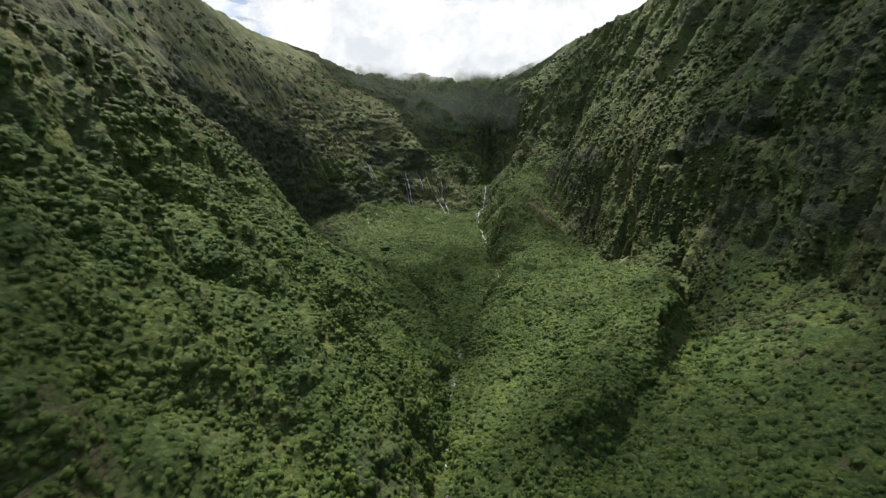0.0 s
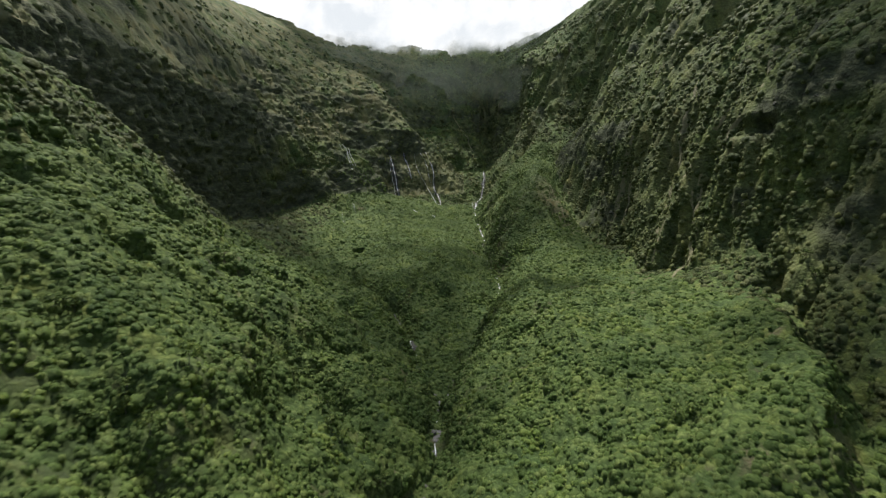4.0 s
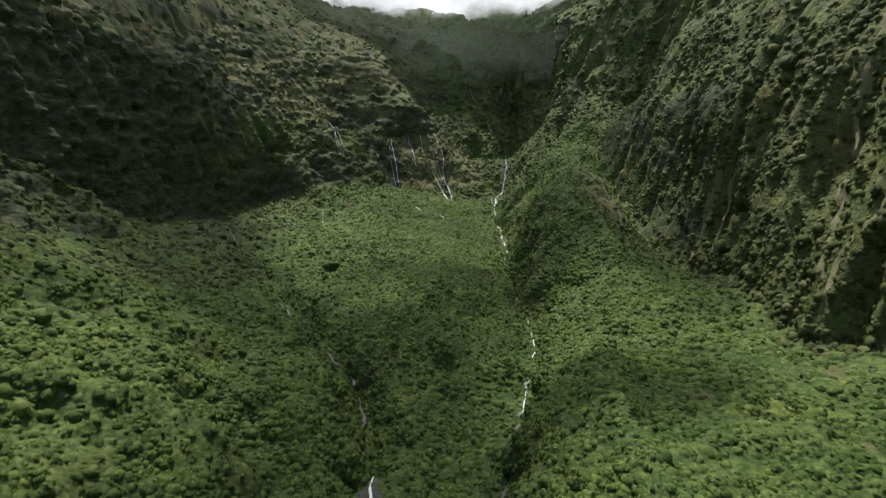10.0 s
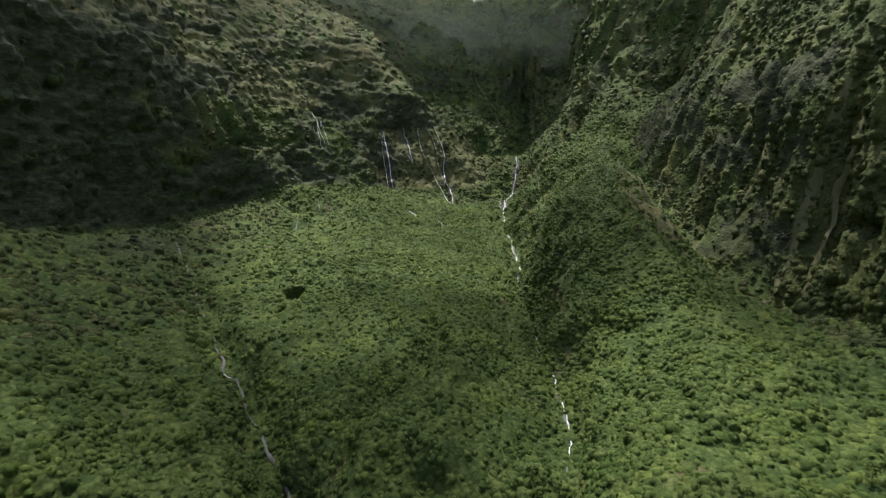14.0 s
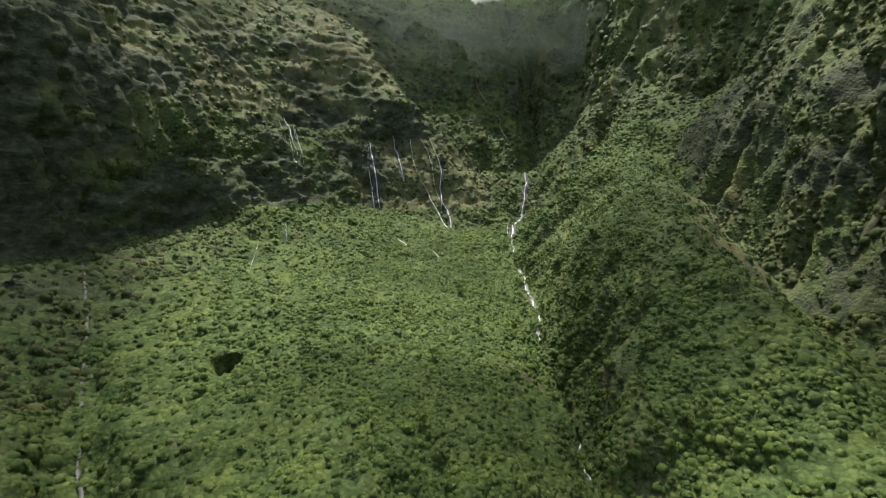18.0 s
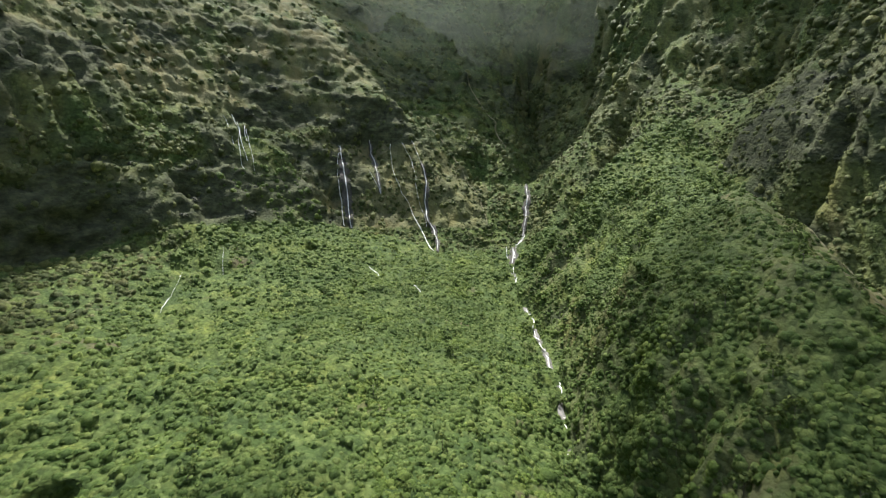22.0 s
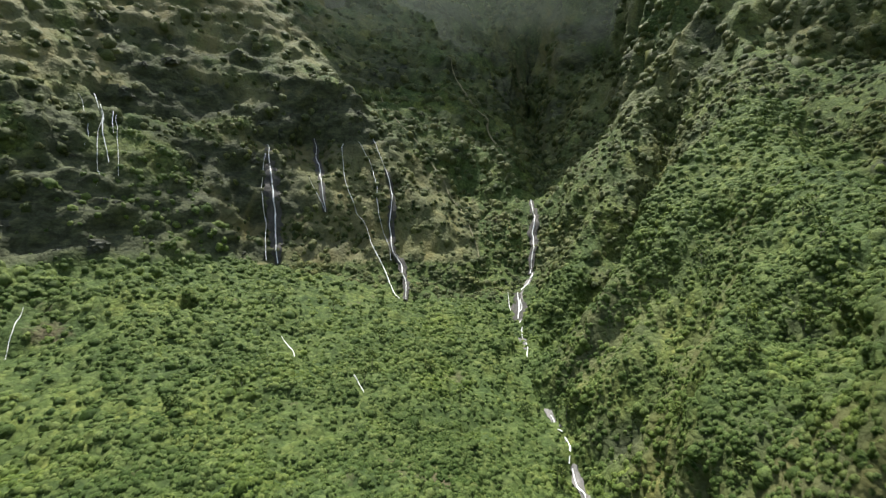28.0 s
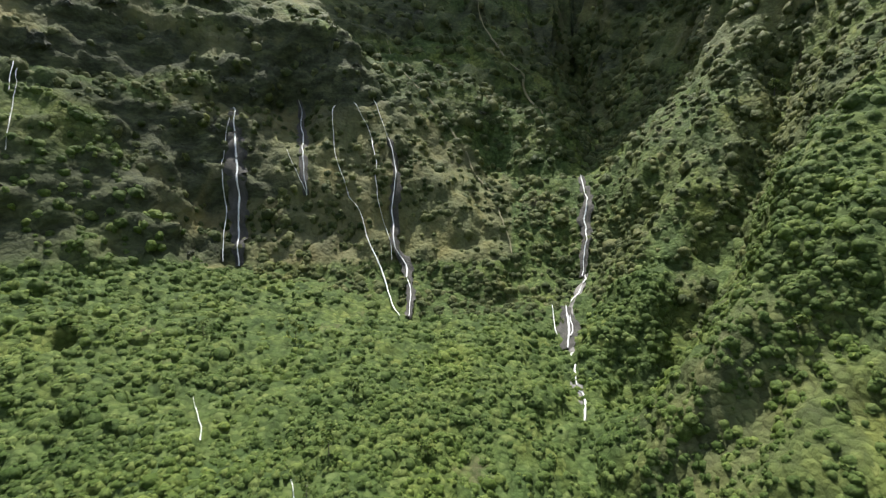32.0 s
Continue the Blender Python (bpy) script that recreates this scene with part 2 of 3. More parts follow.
def rockiness(p, n):
    """0 where plants cover the ground, 1 on bare basalt."""
    x, y, z = p.T
    steep = np.clip((0.76 - n[:, 2]) / 0.3, 0, 1)
    patch = fbm(p / np.array([34, 34, 22.0]), 3, 5)
    base = -0.45 + 0.0 * x
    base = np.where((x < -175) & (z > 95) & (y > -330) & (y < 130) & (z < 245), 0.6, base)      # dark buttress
    base = np.where((x < -235) & (y > -330) & (y < 45) & (z > 108) & (n[:, 0] > 0.35), 1.6, base)    # its bare side facing +x, rock colour also put here to deepen its shade
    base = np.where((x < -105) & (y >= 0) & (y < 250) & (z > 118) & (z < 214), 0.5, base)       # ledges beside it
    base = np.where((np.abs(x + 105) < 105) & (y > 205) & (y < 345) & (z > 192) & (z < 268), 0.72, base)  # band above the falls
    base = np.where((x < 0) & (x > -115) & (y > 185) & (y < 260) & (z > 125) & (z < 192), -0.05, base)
    base = np.where((x > 145) & (y < -330) & (y > -560) & (z > 105), 0.05, base)                               # scar in the right wall
    base = np.where((x > 140) & (y >= -230) & (y < 80) & (z > 80), -0.3, base)
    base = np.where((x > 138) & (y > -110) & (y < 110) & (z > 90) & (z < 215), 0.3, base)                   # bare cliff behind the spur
    base = np.where((z > 255) & (x < 120), 0.05, base)
    bands = fbm(p / np.array([80, 80, 11.0]), 3, 45)
    base = np.where((z > 225) & (x < 40) & (x > -170) & (y > 130), 0.1 + 0.75 * bands, base)                              # broken bands across the head wall
    scree = 0.85 * np.exp(-(((x + 224) / 26) ** 2 + ((y + 55) / 48) ** 2)) * (z < 118)                         # bare brown slope under the buttress
    return np.maximum(scree, np.clip((base + 0.9 * patch) * 2.2, 0, 1) * np.clip(steep * 1.6, 0, 1))


ALCOVES = [(-214, 86, 168, 20, 9), (-186, 118, 150, 13, 7), (-238, 40, 150, 18, 8), (-105, 255, 214, 15, 7), (-150, 238, 222, 14, 6), (-60, 300, 232, 14, 6),
           (186, -335, 175, 24, 10), (205, -420, 190, 26, 10), (168, -150, 120, 14, 7), (170, -10, 175, 16, 7), (178, 60, 195, 15, 6), (27, 215, 128, 9, 5),
           (-130, 248, 226, 10, 6), (-84, 262, 222, 9, 6), (-172, 225, 230, 10, 6), (-118, 240, 205, 7, 4), (-70, 290, 226, 10, 6), (-150, 192, 165, 6, 4), (-134, 196, 148, 6, 4), (-76, 216, 166, 5, 3), (-200, 108, 186, 13, 7), (-226, 66, 190, 15, 7)]


PITS = [(-110, -90, 7.0), (-107, 114, 4.5)]


def carve(grid):
    """Ribs, gullies, ledges and humps on the plain sheet."""
    n = slopes(grid).reshape(-1, 3)
    p = grid.reshape(-1, 3).copy()
    steep = np.clip((0.85 - n[:, 2]) / 0.4, 0, 1)
    side, front = np.abs(n[:, 0]), np.abs(n[:, 1])
    along_y = fbm(np.stack([p[:, 1] / 33, p[:, 0] / 120, p[:, 2] / 150], 1), 4, 11)
    along_x = fbm(np.stack([p[:, 0] / 24, p[:, 1] / 120, p[:, 2] / 110], 1), 4, 23)
    ledge = fbm(np.stack([p[:, 0] / 70, p[:, 1] / 70, p[:, 2] / 13], 1), 3, 37)
    ribs = (side * (1 - np.abs(along_y) * 2.2) + front * (1 - np.abs(along_x) * 2.2)) / (side + front + 1e-6)
    fine = fbm(np.stack([p[:, 1] / 9, p[:, 0] / 60, p[:, 2] / 70], 1), 3, 17)
    hump = fbm(p / 30, 3, 41)
    far = np.clip((p[:, 2] - 200) / 120, 0, 1)
    rock = rockiness(p, n)
    crag = fbm(p / np.array([9.0, 9.0, 6.0]), 3, 61)
    smooth = 1 - 0.75 * np.clip((p[:, 2] - 195) / 20, 0, 1) * np.clip((-50 - p[:, 0]) / 50, 0, 1)          # the grass slopes have no flutes
    d = smooth * steep * (6.5 + 6 * far) * (ribs - 0.4) + np.clip(3 * front - 1, 0, 1) * steep * 3.8 * ledge + (1 - steep) * 1.8 * hump - (1 - 0.6 * steep) * 1.7 * np.exp(-(fbm(p / 46, 3, 53) / 0.09) ** 2) + rock * np.where(p[:, 0] > 100, 1.2, 3.6) * crag + np.clip((np.abs(p[:, 0]) - 125) / 30, 0, 1) * np.clip(2 * (side - front), 0, 1) * steep * 3.4 * (0.4 - 1.6 * np.abs(fine))
    for cx, cy, cz, r, deep in ALCOVES:
        d -= deep * np.clip(1.5 - 1.5 * np.sqrt(((p[:, 0] - cx) / r) ** 2 + ((p[:, 1] - cy) / r) ** 2 + ((p[:, 2] - cz) / (0.34 * r)) ** 2), 0, 1)
    d += np.clip((p[:, 2] - 200) / 20, 0, 1) * np.clip((-60 - p[:, 0]) / 60, 0, 1) * steep * 1.9 * fbm(p / np.array([38, 38, 4.5]), 3, 89)   # terracettes
    spur = np.clip((-25 - p[:, 0]) / 25, 0, 1) * np.clip((-270 - p[:, 1]) / 40, 0, 1) * np.clip((p[:, 0] + 240) / 40, 0, 1)
    run = fbm(np.stack([(p[:, 1] - 0.45 * p[:, 0]) / 46, p[:, 0] / 110, p[:, 2] / 160], 1), 2, 131)
    d += spur * (1.5 - 5.5 * np.exp(-(run / 0.16) ** 2))                                          # gullies down the spur's side
    rough = np.random.default_rng(9).normal(0, 0.38, len(p))
    d += rough * np.where(np.abs(p[:, 0]) < 330, 1, 0.3) + np.where(p[:, 0] > 130, 0.8, 1.5) * fbm(p / 7.0, 2, 83)
    p += n * d[:, None]
    for cx, cy, r in PITS:                                                                        # dark hollows that lean under their upper lip
        sunk = np.clip((r - np.hypot(p[:, 0] - cx, p[:, 1] - cy)) / 2.2, 0, 1)
        p += sunk[:, None] * np.array([0.8, 2.2, -3.4]) * r
    dry = np.clip((0.72 - n[:, 2]) / 0.35, 0, 1) * np.where(p[:, 0] > 130, 0.4, 0.8) * np.clip(0.45 + 0.9 * fbm(p / np.array([26, 26, 60.0]), 3, 67), 0, 1)
    grassy = np.clip((p[:, 2] - 200) / 20, 0, 1) * np.clip((-60 - p[:, 0]) / 60, 0, 1) + 0.25 * steep * np.clip((p[:, 0] - 140) / 25, 0, 1)
    nose = np.exp(-(((p[:, 0] - 112) / 24) ** 2 + ((p[:, 1] + 55) / 55) ** 2))                       # brown ferns on the nose of the spur
    slab = 0.7 * ((p[:, 0] > -135) & (p[:, 0] < 8) & (p[:, 1] > 178) & (p[:, 1] < 268) & (p[:, 2] > 122) & (p[:, 2] < 196))    # mossy face behind the falls
    dry = np.clip(dry + slab + 0.9 * nose + 0.75 * grassy * np.clip(0.75 + 1.1 * fbm(p / np.array([14, 14, 30.0]), 3, 71), 0, 1), 0, 1)     # grass instead of shrubs
    return p.reshape(grid.shape), rock, dry


# ---- materials ----
def nodes_of(name):
    m = bpy.data.materials.new(name)
    m.use_nodes = True
    t = m.node_tree
    return m, t, t.nodes["Principled BSDF"], t.nodes["Material Output"]


def add(t, kind, **values):
    n = t.nodes.new(kind)
    for key, value in values.items():
        n.inputs[key.replace("_", " ")].default_value = value
    return n


def ramp(t, source, stops):
    r = t.nodes.new("ShaderNodeValToRGB")
    e = r.color_ramp.elements
    while len(e) < len(stops):
        e.new(0.5)
    for k, (at, color) in enumerate(stops):
        e[k].position, e[k].color = at, (*color, 1)
    t.links.new(source, r.inputs["Fac"])
    return r.outputs["Color"]


def mixed(t, fac, a, b, mode="MIX"):
    m = t.nodes.new("ShaderNodeMix")
    m.data_type, m.blend_type = "RGBA", mode
    for socket, value in ((m.inputs[0], fac), (m.inputs[6], a), (m.inputs[7], b)):
        if isinstance(value, (int, float)):
            socket.default_value = value
        elif isinstance(value, tuple):
            socket.default_value = (*value, 1)
        else:
            t.links.new(value, socket)
    return m.outputs[2]


def place_of(t):
    return t.nodes.new("ShaderNodeNewGeometry").outputs["Position"]


def noise_of(t, scale, detail=4.0, rough=0.6, squash=None):
    n = add(t, "ShaderNodeTexNoise", Scale=scale, Detail=detail, Roughness=rough)
    src = place_of(t)
    if squash:
        m = t.nodes.new("ShaderNodeVectorMath")
        m.operation = "MULTIPLY"
        m.inputs[1].default_value = squash
        t.links.new(src, m.inputs[0])
        src = m.outputs[0]
    t.links.new(src, n.inputs["Vector"])
    return n.outputs["Fac"]


def ground_material():
    """Low ferns and shrubs seen from the air, with basalt where the rock attribute says so."""
    m, t, b, _ = nodes_of("mossy_ground")
    cells = add(t, "ShaderNodeTexVoronoi", Scale=0.55, Randomness=1.0)
    shove = add(t, "ShaderNodeTexNoise", Scale=0.5, Detail=3.0)
    t.links.new(place_of(t), shove.inputs["Vector"])
    warp = t.nodes.new("ShaderNodeVectorMath")
    warp.operation = "MULTIPLY_ADD"
    warp.inputs[1].default_value = (2.4, 2.4, 2.4)
    t.links.new(shove.outputs["Color"], warp.inputs[0])
    t.links.new(place_of(t), warp.inputs[2])
    t.links.new(warp.outputs[0], cells.inputs["Vector"])
    tone = ramp(t, cells.outputs["Color"], [(0.0, (0.041, 0.064, 0.018)), (0.5, (0.074, 0.106, 0.031)), (1.0, (0.123, 0.154, 0.054))])
    patch = ramp(t, noise_of(t, 0.03, 6, 0.65), [(0.30, (0.60, 0.72, 0.62)), (0.48, (0.95, 1.0, 0.95)), (0.70, (1.25, 1.2, 0.95))])
    streak = ramp(t, noise_of(t, 0.075, 5, 0.6, (1, 1, 0.22)), [(0.36, (0.72, 0.78, 0.8)), (0.5, (1, 1, 1)), (0.72, (1.25, 1.1, 0.9))])
    green = mixed(t, 1.0, mixed(t, 1.0, tone, patch, "MULTIPLY"), streak, "MULTIPLY")
    # Shade between the low crowns, put into the colour as darker cell edges.
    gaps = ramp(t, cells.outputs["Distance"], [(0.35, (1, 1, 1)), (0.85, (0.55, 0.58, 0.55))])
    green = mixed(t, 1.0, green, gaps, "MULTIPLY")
    scar = ramp(t, noise_of(t, 0.035, 7, 0.7, (1, 1, 0.35)), [(0.60, (0, 0, 0)), (0.70, (1, 1, 1))])
    green = mixed(t, scar, green, (0.105, 0.092, 0.052))
    dry = t.nodes.new("ShaderNodeAttribute")
    dry.attribute_name = "dry"
    green = mixed(t, dry.outputs["Fac"], green, mixed(t, 1.0, streak, (0.145, 0.142, 0.070), "MULTIPLY"))
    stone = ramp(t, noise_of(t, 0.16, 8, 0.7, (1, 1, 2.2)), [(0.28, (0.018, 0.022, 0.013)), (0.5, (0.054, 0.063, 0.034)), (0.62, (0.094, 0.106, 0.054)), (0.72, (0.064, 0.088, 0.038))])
    rock = t.nodes.new("ShaderNodeAttribute")
    rock.attribute_name = "rock"
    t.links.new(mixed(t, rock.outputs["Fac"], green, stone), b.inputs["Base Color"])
    b.inputs["Roughness"].default_value = 0.8
    b.inputs["Specular IOR Level"].default_value = 0.12
    crowns = add(t, "ShaderNodeBump", Strength=0.8, Distance=0.6)
    crowns.invert = True
    t.links.new(cells.outputs["Distance"], crowns.inputs["Height"])
    fine = add(t, "ShaderNodeBump", Strength=0.7, Distance=0.35)
    t.links.new(noise_of(t, 1.1, 6, 0.7), fine.inputs["Height"])
    t.links.new(crowns.outputs["Normal"], fine.inputs["Normal"])
    t.links.new(fine.outputs["Normal"], b.inputs["Normal"])
    return m


def leaf_material(name, dark, mid, light):
    m, t, b, out = nodes_of(name)
    isle = t.nodes.new("ShaderNodeNewGeometry").outputs["Random Per Island"]
    one = ramp(t, isle, [(0.0, dark), (0.55, mid), (1.0, light)])
    patch = ramp(t, noise_of(t, 0.045, 5, 0.6), [(0.32, (0.62, 0.72, 0.62)), (0.5, (1.0, 1.0, 1.0)), (0.68, (1.22, 1.2, 0.92))])
    leafy = ramp(t, noise_of(t, 1.7, 3, 0.7), [(0.36, (0.68, 0.70, 0.68)), (0.52, (1.0, 1.0, 1.0)), (0.66, (1.25, 1.22, 1.15))])
    color = mixed(t, 1.0, mixed(t, 1.0, one, patch, "MULTIPLY"), leafy, "MULTIPLY")
    t.links.new(color, b.inputs["Base Color"])
    b.inputs["Roughness"].default_value = 0.55
    b.inputs["Specular IOR Level"].default_value = 0.12
    leaves = add(t, "ShaderNodeBump", Strength=0.9, Distance=0.35)
    t.links.new(noise_of(t, 2.6, 3, 0.7), leaves.inputs["Height"])
    t.links.new(leaves.outputs["Normal"], b.inputs["Normal"])
    thin = t.nodes.new("ShaderNodeBsdfTranslucent")
    t.links.new(color, thin.inputs["Color"])
    both = t.nodes.new("ShaderNodeMixShader")
    both.inputs[0].default_value = 0.32
    t.links.new(b.outputs[0], both.inputs[1])
    t.links.new(thin.outputs[0], both.inputs[2])
    t.links.new(both.outputs[0], out.inputs["Surface"])
    return m


def water_material():
    m, t, b, _ = nodes_of("white_water")
    t.links.new(ramp(t, noise_of(t, 0.9, 6, 0.7, (1, 1, 0.2)), [(0.3, (0.35, 0.38, 0.38)), (0.55, (0.85, 0.87, 0.87))]), b.inputs["Base Color"])
    b.inputs["Roughness"].default_value = 0.35
    return m


def stone_material():
    m, t, b, _ = nodes_of("wet_basalt")
    t.links.new(ramp(t, noise_of(t, 0.7, 8, 0.7), [(0.3, (0.035, 0.033, 0.031)), (0.6, (0.12, 0.115, 0.105)), (0.8, (0.2, 0.19, 0.17))]), b.inputs["Base Color"])
    b.inputs["Roughness"].default_value = 0.6
    return m


def cloud_material(name, strength, dense, low=(0.72, 0.76, 0.80), high=(1, 1, 1)):
    m, t, b, out = nodes_of(name)
    t.nodes.remove(b)
    # Emission stands in for the sunlight that cloud and mist would scatter.
    glow = add(t, "ShaderNodeEmission", Strength=strength)
    t.links.new(ramp(t, noise_of(t, 0.008, 5), [(0.35, low), (0.6, high)]), glow.inputs["Color"])
    clear = t.nodes.new("ShaderNodeBsdfTransparent")
    body = t.nodes.new("ShaderNodeAttribute")
    body.attribute_name = "body"
    wisps = noise_of(t, 0.012, 7, 0.62)
    total = t.nodes.new("ShaderNodeMath")
    total.operation = "MULTIPLY_ADD"
    t.links.new(wisps, total.inputs[0])
    total.inputs[1].default_value = 1.5
    t.links.new(body.outputs["Fac"], total.inputs[2])
    veil = t.nodes.new("ShaderNodeMapRange")
    veil.interpolation_type = "SMOOTHSTEP"
    veil.inputs["From Min"].default_value, veil.inputs["From Max"].default_value = 1.05, 1.75
    t.links.new(total.outputs[0], veil.inputs["Value"])
    veil.inputs["To Max"].default_value = dense
    both = t.nodes.new("ShaderNodeMixShader")
    t.links.new(veil.outputs[0], both.inputs[0])
    t.links.new(clear.outputs[0], both.inputs[1])
    t.links.new(glow.outputs[0], both.inputs[2])
    t.links.new(both.outputs[0], out.inputs["Surface"])
    return m


GROUND, WATER, STONE, CLOUD, MIST = ground_material(), water_material(), stone_material(), cloud_material("cloud", 0.95, 1.0), cloud_material("mist", 0.15, 0.24, (0.62, 0.74, 0.60), (0.86, 1.0, 0.84))
LEAVES = leaf_material("shrub_leaves", (0.063, 0.104, 0.026), (0.107, 0.160, 0.044), (0.165, 0.215, 0.066))

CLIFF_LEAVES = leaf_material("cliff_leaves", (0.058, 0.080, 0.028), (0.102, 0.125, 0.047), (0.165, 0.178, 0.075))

# ---- the ground, one sheet ----
ys = np.concatenate([np.linspace(-4000, -1160, 14), np.arange(-1150, -660, 10), np.arange(-660, 150, 2.3), np.arange(150, 340, 1.6), np.arange(340, 480, 3), np.arange(480, 880, 7), np.linspace(890, 4000, 14)])
GRID, ROCK, DRY = carve(net((-640, 640, 640), ys))
wings = [np.concatenate([np.stack([np.full(len(ys), sx * d), ys, land(np.full(len(ys), sx * d), ys)], 1)[:, None] for d in dist], 1) for sx, dist in ((-1, (4000, 2200, 1200, 850)), (1, (850, 1200, 2200, 4000)))]
whole = np.concatenate([wings[0], GRID, wings[1]], 1)
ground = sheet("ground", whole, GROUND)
mask = np.zeros(whole.shape[:2], np.float32)
mask[:, 4:-4] = ROCK.reshape(GRID.shape[:2])
dryness = np.zeros(whole.shape[:2], np.float32)
dryness[:, 4:-4] = DRY.reshape(GRID.shape[:2])
ground.data.attributes.new("dry", "FLOAT", "POINT").data.foreach_set("value", dryness.ravel())
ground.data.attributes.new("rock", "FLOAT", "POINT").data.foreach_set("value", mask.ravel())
tagged(ground, "steep mossy valley floor and basalt walls", "ground", kind="structure")


# ---- shrubs ----
def shrub_template(rng, sprays, spread):
    """A low, lumpy crown with a few leaf sprays standing out of it; radius 1."""
    v, f = [], []
    for r, h in ((0.98, -0.22), (0.74, 0.42)):
        for k in range(5):
            a = (k + 0.5 * (h > 0)) * 2 * math.pi / 5 + rng.normal(0, 0.16)
            q = r * rng.uniform(0.78, 1.2)
            v.append(np.array([q * math.cos(a), q * math.sin(a), h * rng.uniform(0.75, 1.25)]))
    v.append(np.array([rng.normal(0, 0.16), rng.normal(0, 0.16), 0.62]))
    for k in range(5):
        n = (k + 1) % 5
        f += [(k, n, 5 + k), (n, 5 + n, 5 + k), (5 + k, 5 + n, 10)]
    for k in range(sprays):
        a, h = rng.uniform(0, 2 * math.pi), rng.uniform(0.1, 1.0)
        r = math.sqrt(max(0.05, 1 - h * h)) * rng.uniform(0.8, 1.15)
        c = np.array([r * math.cos(a), r * math.sin(a), 0.72 * h * rng.uniform(0.9, 1.2)])
        out = np.array([0.6 * math.cos(a) * r, 0.6 * math.sin(a) * r, h + 0.8]) + rng.normal(0, 0.25, 3)
        out /= np.linalg.norm(out)
        u = np.cross(out, rng.normal(0, 1, 3))
        u /= np.linalg.norm(u)
        w = np.cross(out, u)
        s = spread * rng.uniform(0.7, 1.3)
        i = len(v)
        v += [c - u * s, c + w * s * 0.6 + out * 0.06, c + u * s * 1.05 - out * 0.1, c - w * s * 0.6 + out * 0.04]
        f += [(i, i + 1, i + 2), (i, i + 2, i + 3)]
    return np.array(v), np.array(f)


def triangles(name, verts, faces, material):
    me = bpy.data.meshes.new(name)
    me.vertices.add(len(verts))
    me.vertices.foreach_set("co", verts.astype(np.float32).ravel())
    me.loops.add(faces.size)
    me.loops.foreach_set("vertex_index", faces.astype(np.int32).ravel())
    me.polygons.add(len(faces))
    me.polygons.foreach_set("loop_start", np.arange(0, faces.size, 3, dtype=np.int32))
    me.polygons.foreach_set("loop_total", np.full(len(faces), 3, dtype=np.int32))
    me.update(calc_edges=True)
    me.materials.append(material)
    return new(name, me)


FALLS = [
    ("tall thin white waterfall down a mossy cliff", [((-117, 228, 188), (-111, 217, 173), (-106, 207, 155), (-102, 199, 135), (-98, 190, 122))], 1.5, True,
     [((-118, 222, 182), (-113, 209, 158), (-103, 188, 124))]),
    ("short thin waterfall on a dark cliff", [((-97, 255, 196), (-90, 240, 175), (-83, 219, 157), (-80, 216, 149))], 0.9, True, [((-91, 225, 168), (-83, 217, 155), (-80, 216, 149))]),
    ("braided white waterfall joining in a point", [((-49, 240, 176), (-44, 233, 163), (-42, 219, 144), (-37, 208, 130), (-32, 196, 116), (-31, 192, 112), (-30, 181, 106)), ((-55, 211, 137), (-51, 206, 130), (-44, 199, 121), (-38, 188, 113), (-33, 178, 106))], 0.95, True,
     [((-68, 250, 193), (-59, 243, 181), (-52, 231, 163), (-50, 220, 147), (-44, 213, 137), (-39, 203, 125)), ((-61, 258, 197), (-49, 240, 176)), ((-78, 249, 193), (-71, 230, 166), (-62, 219, 150), (-55, 211, 137))]),
    ("white waterfall dropping out of a dark gorge", [((43, 266, 159), (41, 240, 147), (39, 228, 135), (38, 222, 125), (36, 214, 117))], 1.0, True, []),
    ("small twin waterfall below the gorge", [((27, 190, 110), (26, 178, 103), (25, 170, 98))], 1.3, True, [((22, 192, 109), (22, 176, 102))]),
    ("thin white waterfall on a shrubby slope", [((-164, 68, 103), (-158, 46, 94), (-150, 24, 90))], 0.32, False, []),
    ("short white trickle on a shrubby slope", [((-155, 98, 113), (-147, 81, 101))], 0.3, False, []),
    ("tiny white trickle among shrubs", [((-68, 108, 103), (-64, 103, 101), (-59, 96, 100))], 0.25, False, []),
    ("small white trickle between mound shrubs", [((-38, 90, 95), (-36, 86, 93), (-33, 80, 92))], 0.3, False, []),
    ("faint spray of water over high ledges", [((-181, 178, 201), (-174, 168, 184), (-166, 161, 170))], 0.8, False, [((-186, 180, 206), (-179, 174, 193), (-173, 163, 181), (-164, 150, 159)), ((-190, 176, 204), (-184, 170, 192), (-178, 160, 178)), ((-178, 182, 200), (-171, 172, 186)), ((-174, 180, 196), (-166, 168, 180), (-160, 158, 164))]),
    ("white cascade in a narrow stream bed", [((-29, -318, 34), (-28, -330, 32), (-25, -345, 30))], 2.0, True, []),
    ("white cascade where two streams meet", [((6, -372, 36), (4, -384, 33), (1, -395, 31))], 1.6, True, []),
]


def from_water(p):
    """Distance of each spot from the falls and the open stretches of the streams."""
    lines = [line for _, main, _, _, threads in FALLS for line in main] + [[q for q in LAND["right_branch"] if q[1] > -60], LAND["main_stream"][2:]]
    best = np.full(len(p), 99.0)
    for line in lines:
        for a, b in zip(np.array(line[:-1], float), np.array(line[1:], float)):
            t = np.clip(((p - a) @ (b - a)) / ((b - a) @ (b - a)), 0, 1)
            best = np.minimum(best, np.linalg.norm((p - a - t[:, None] * (b - a)) * np.array([1, 1, 0.6]), axis=1))
    return best


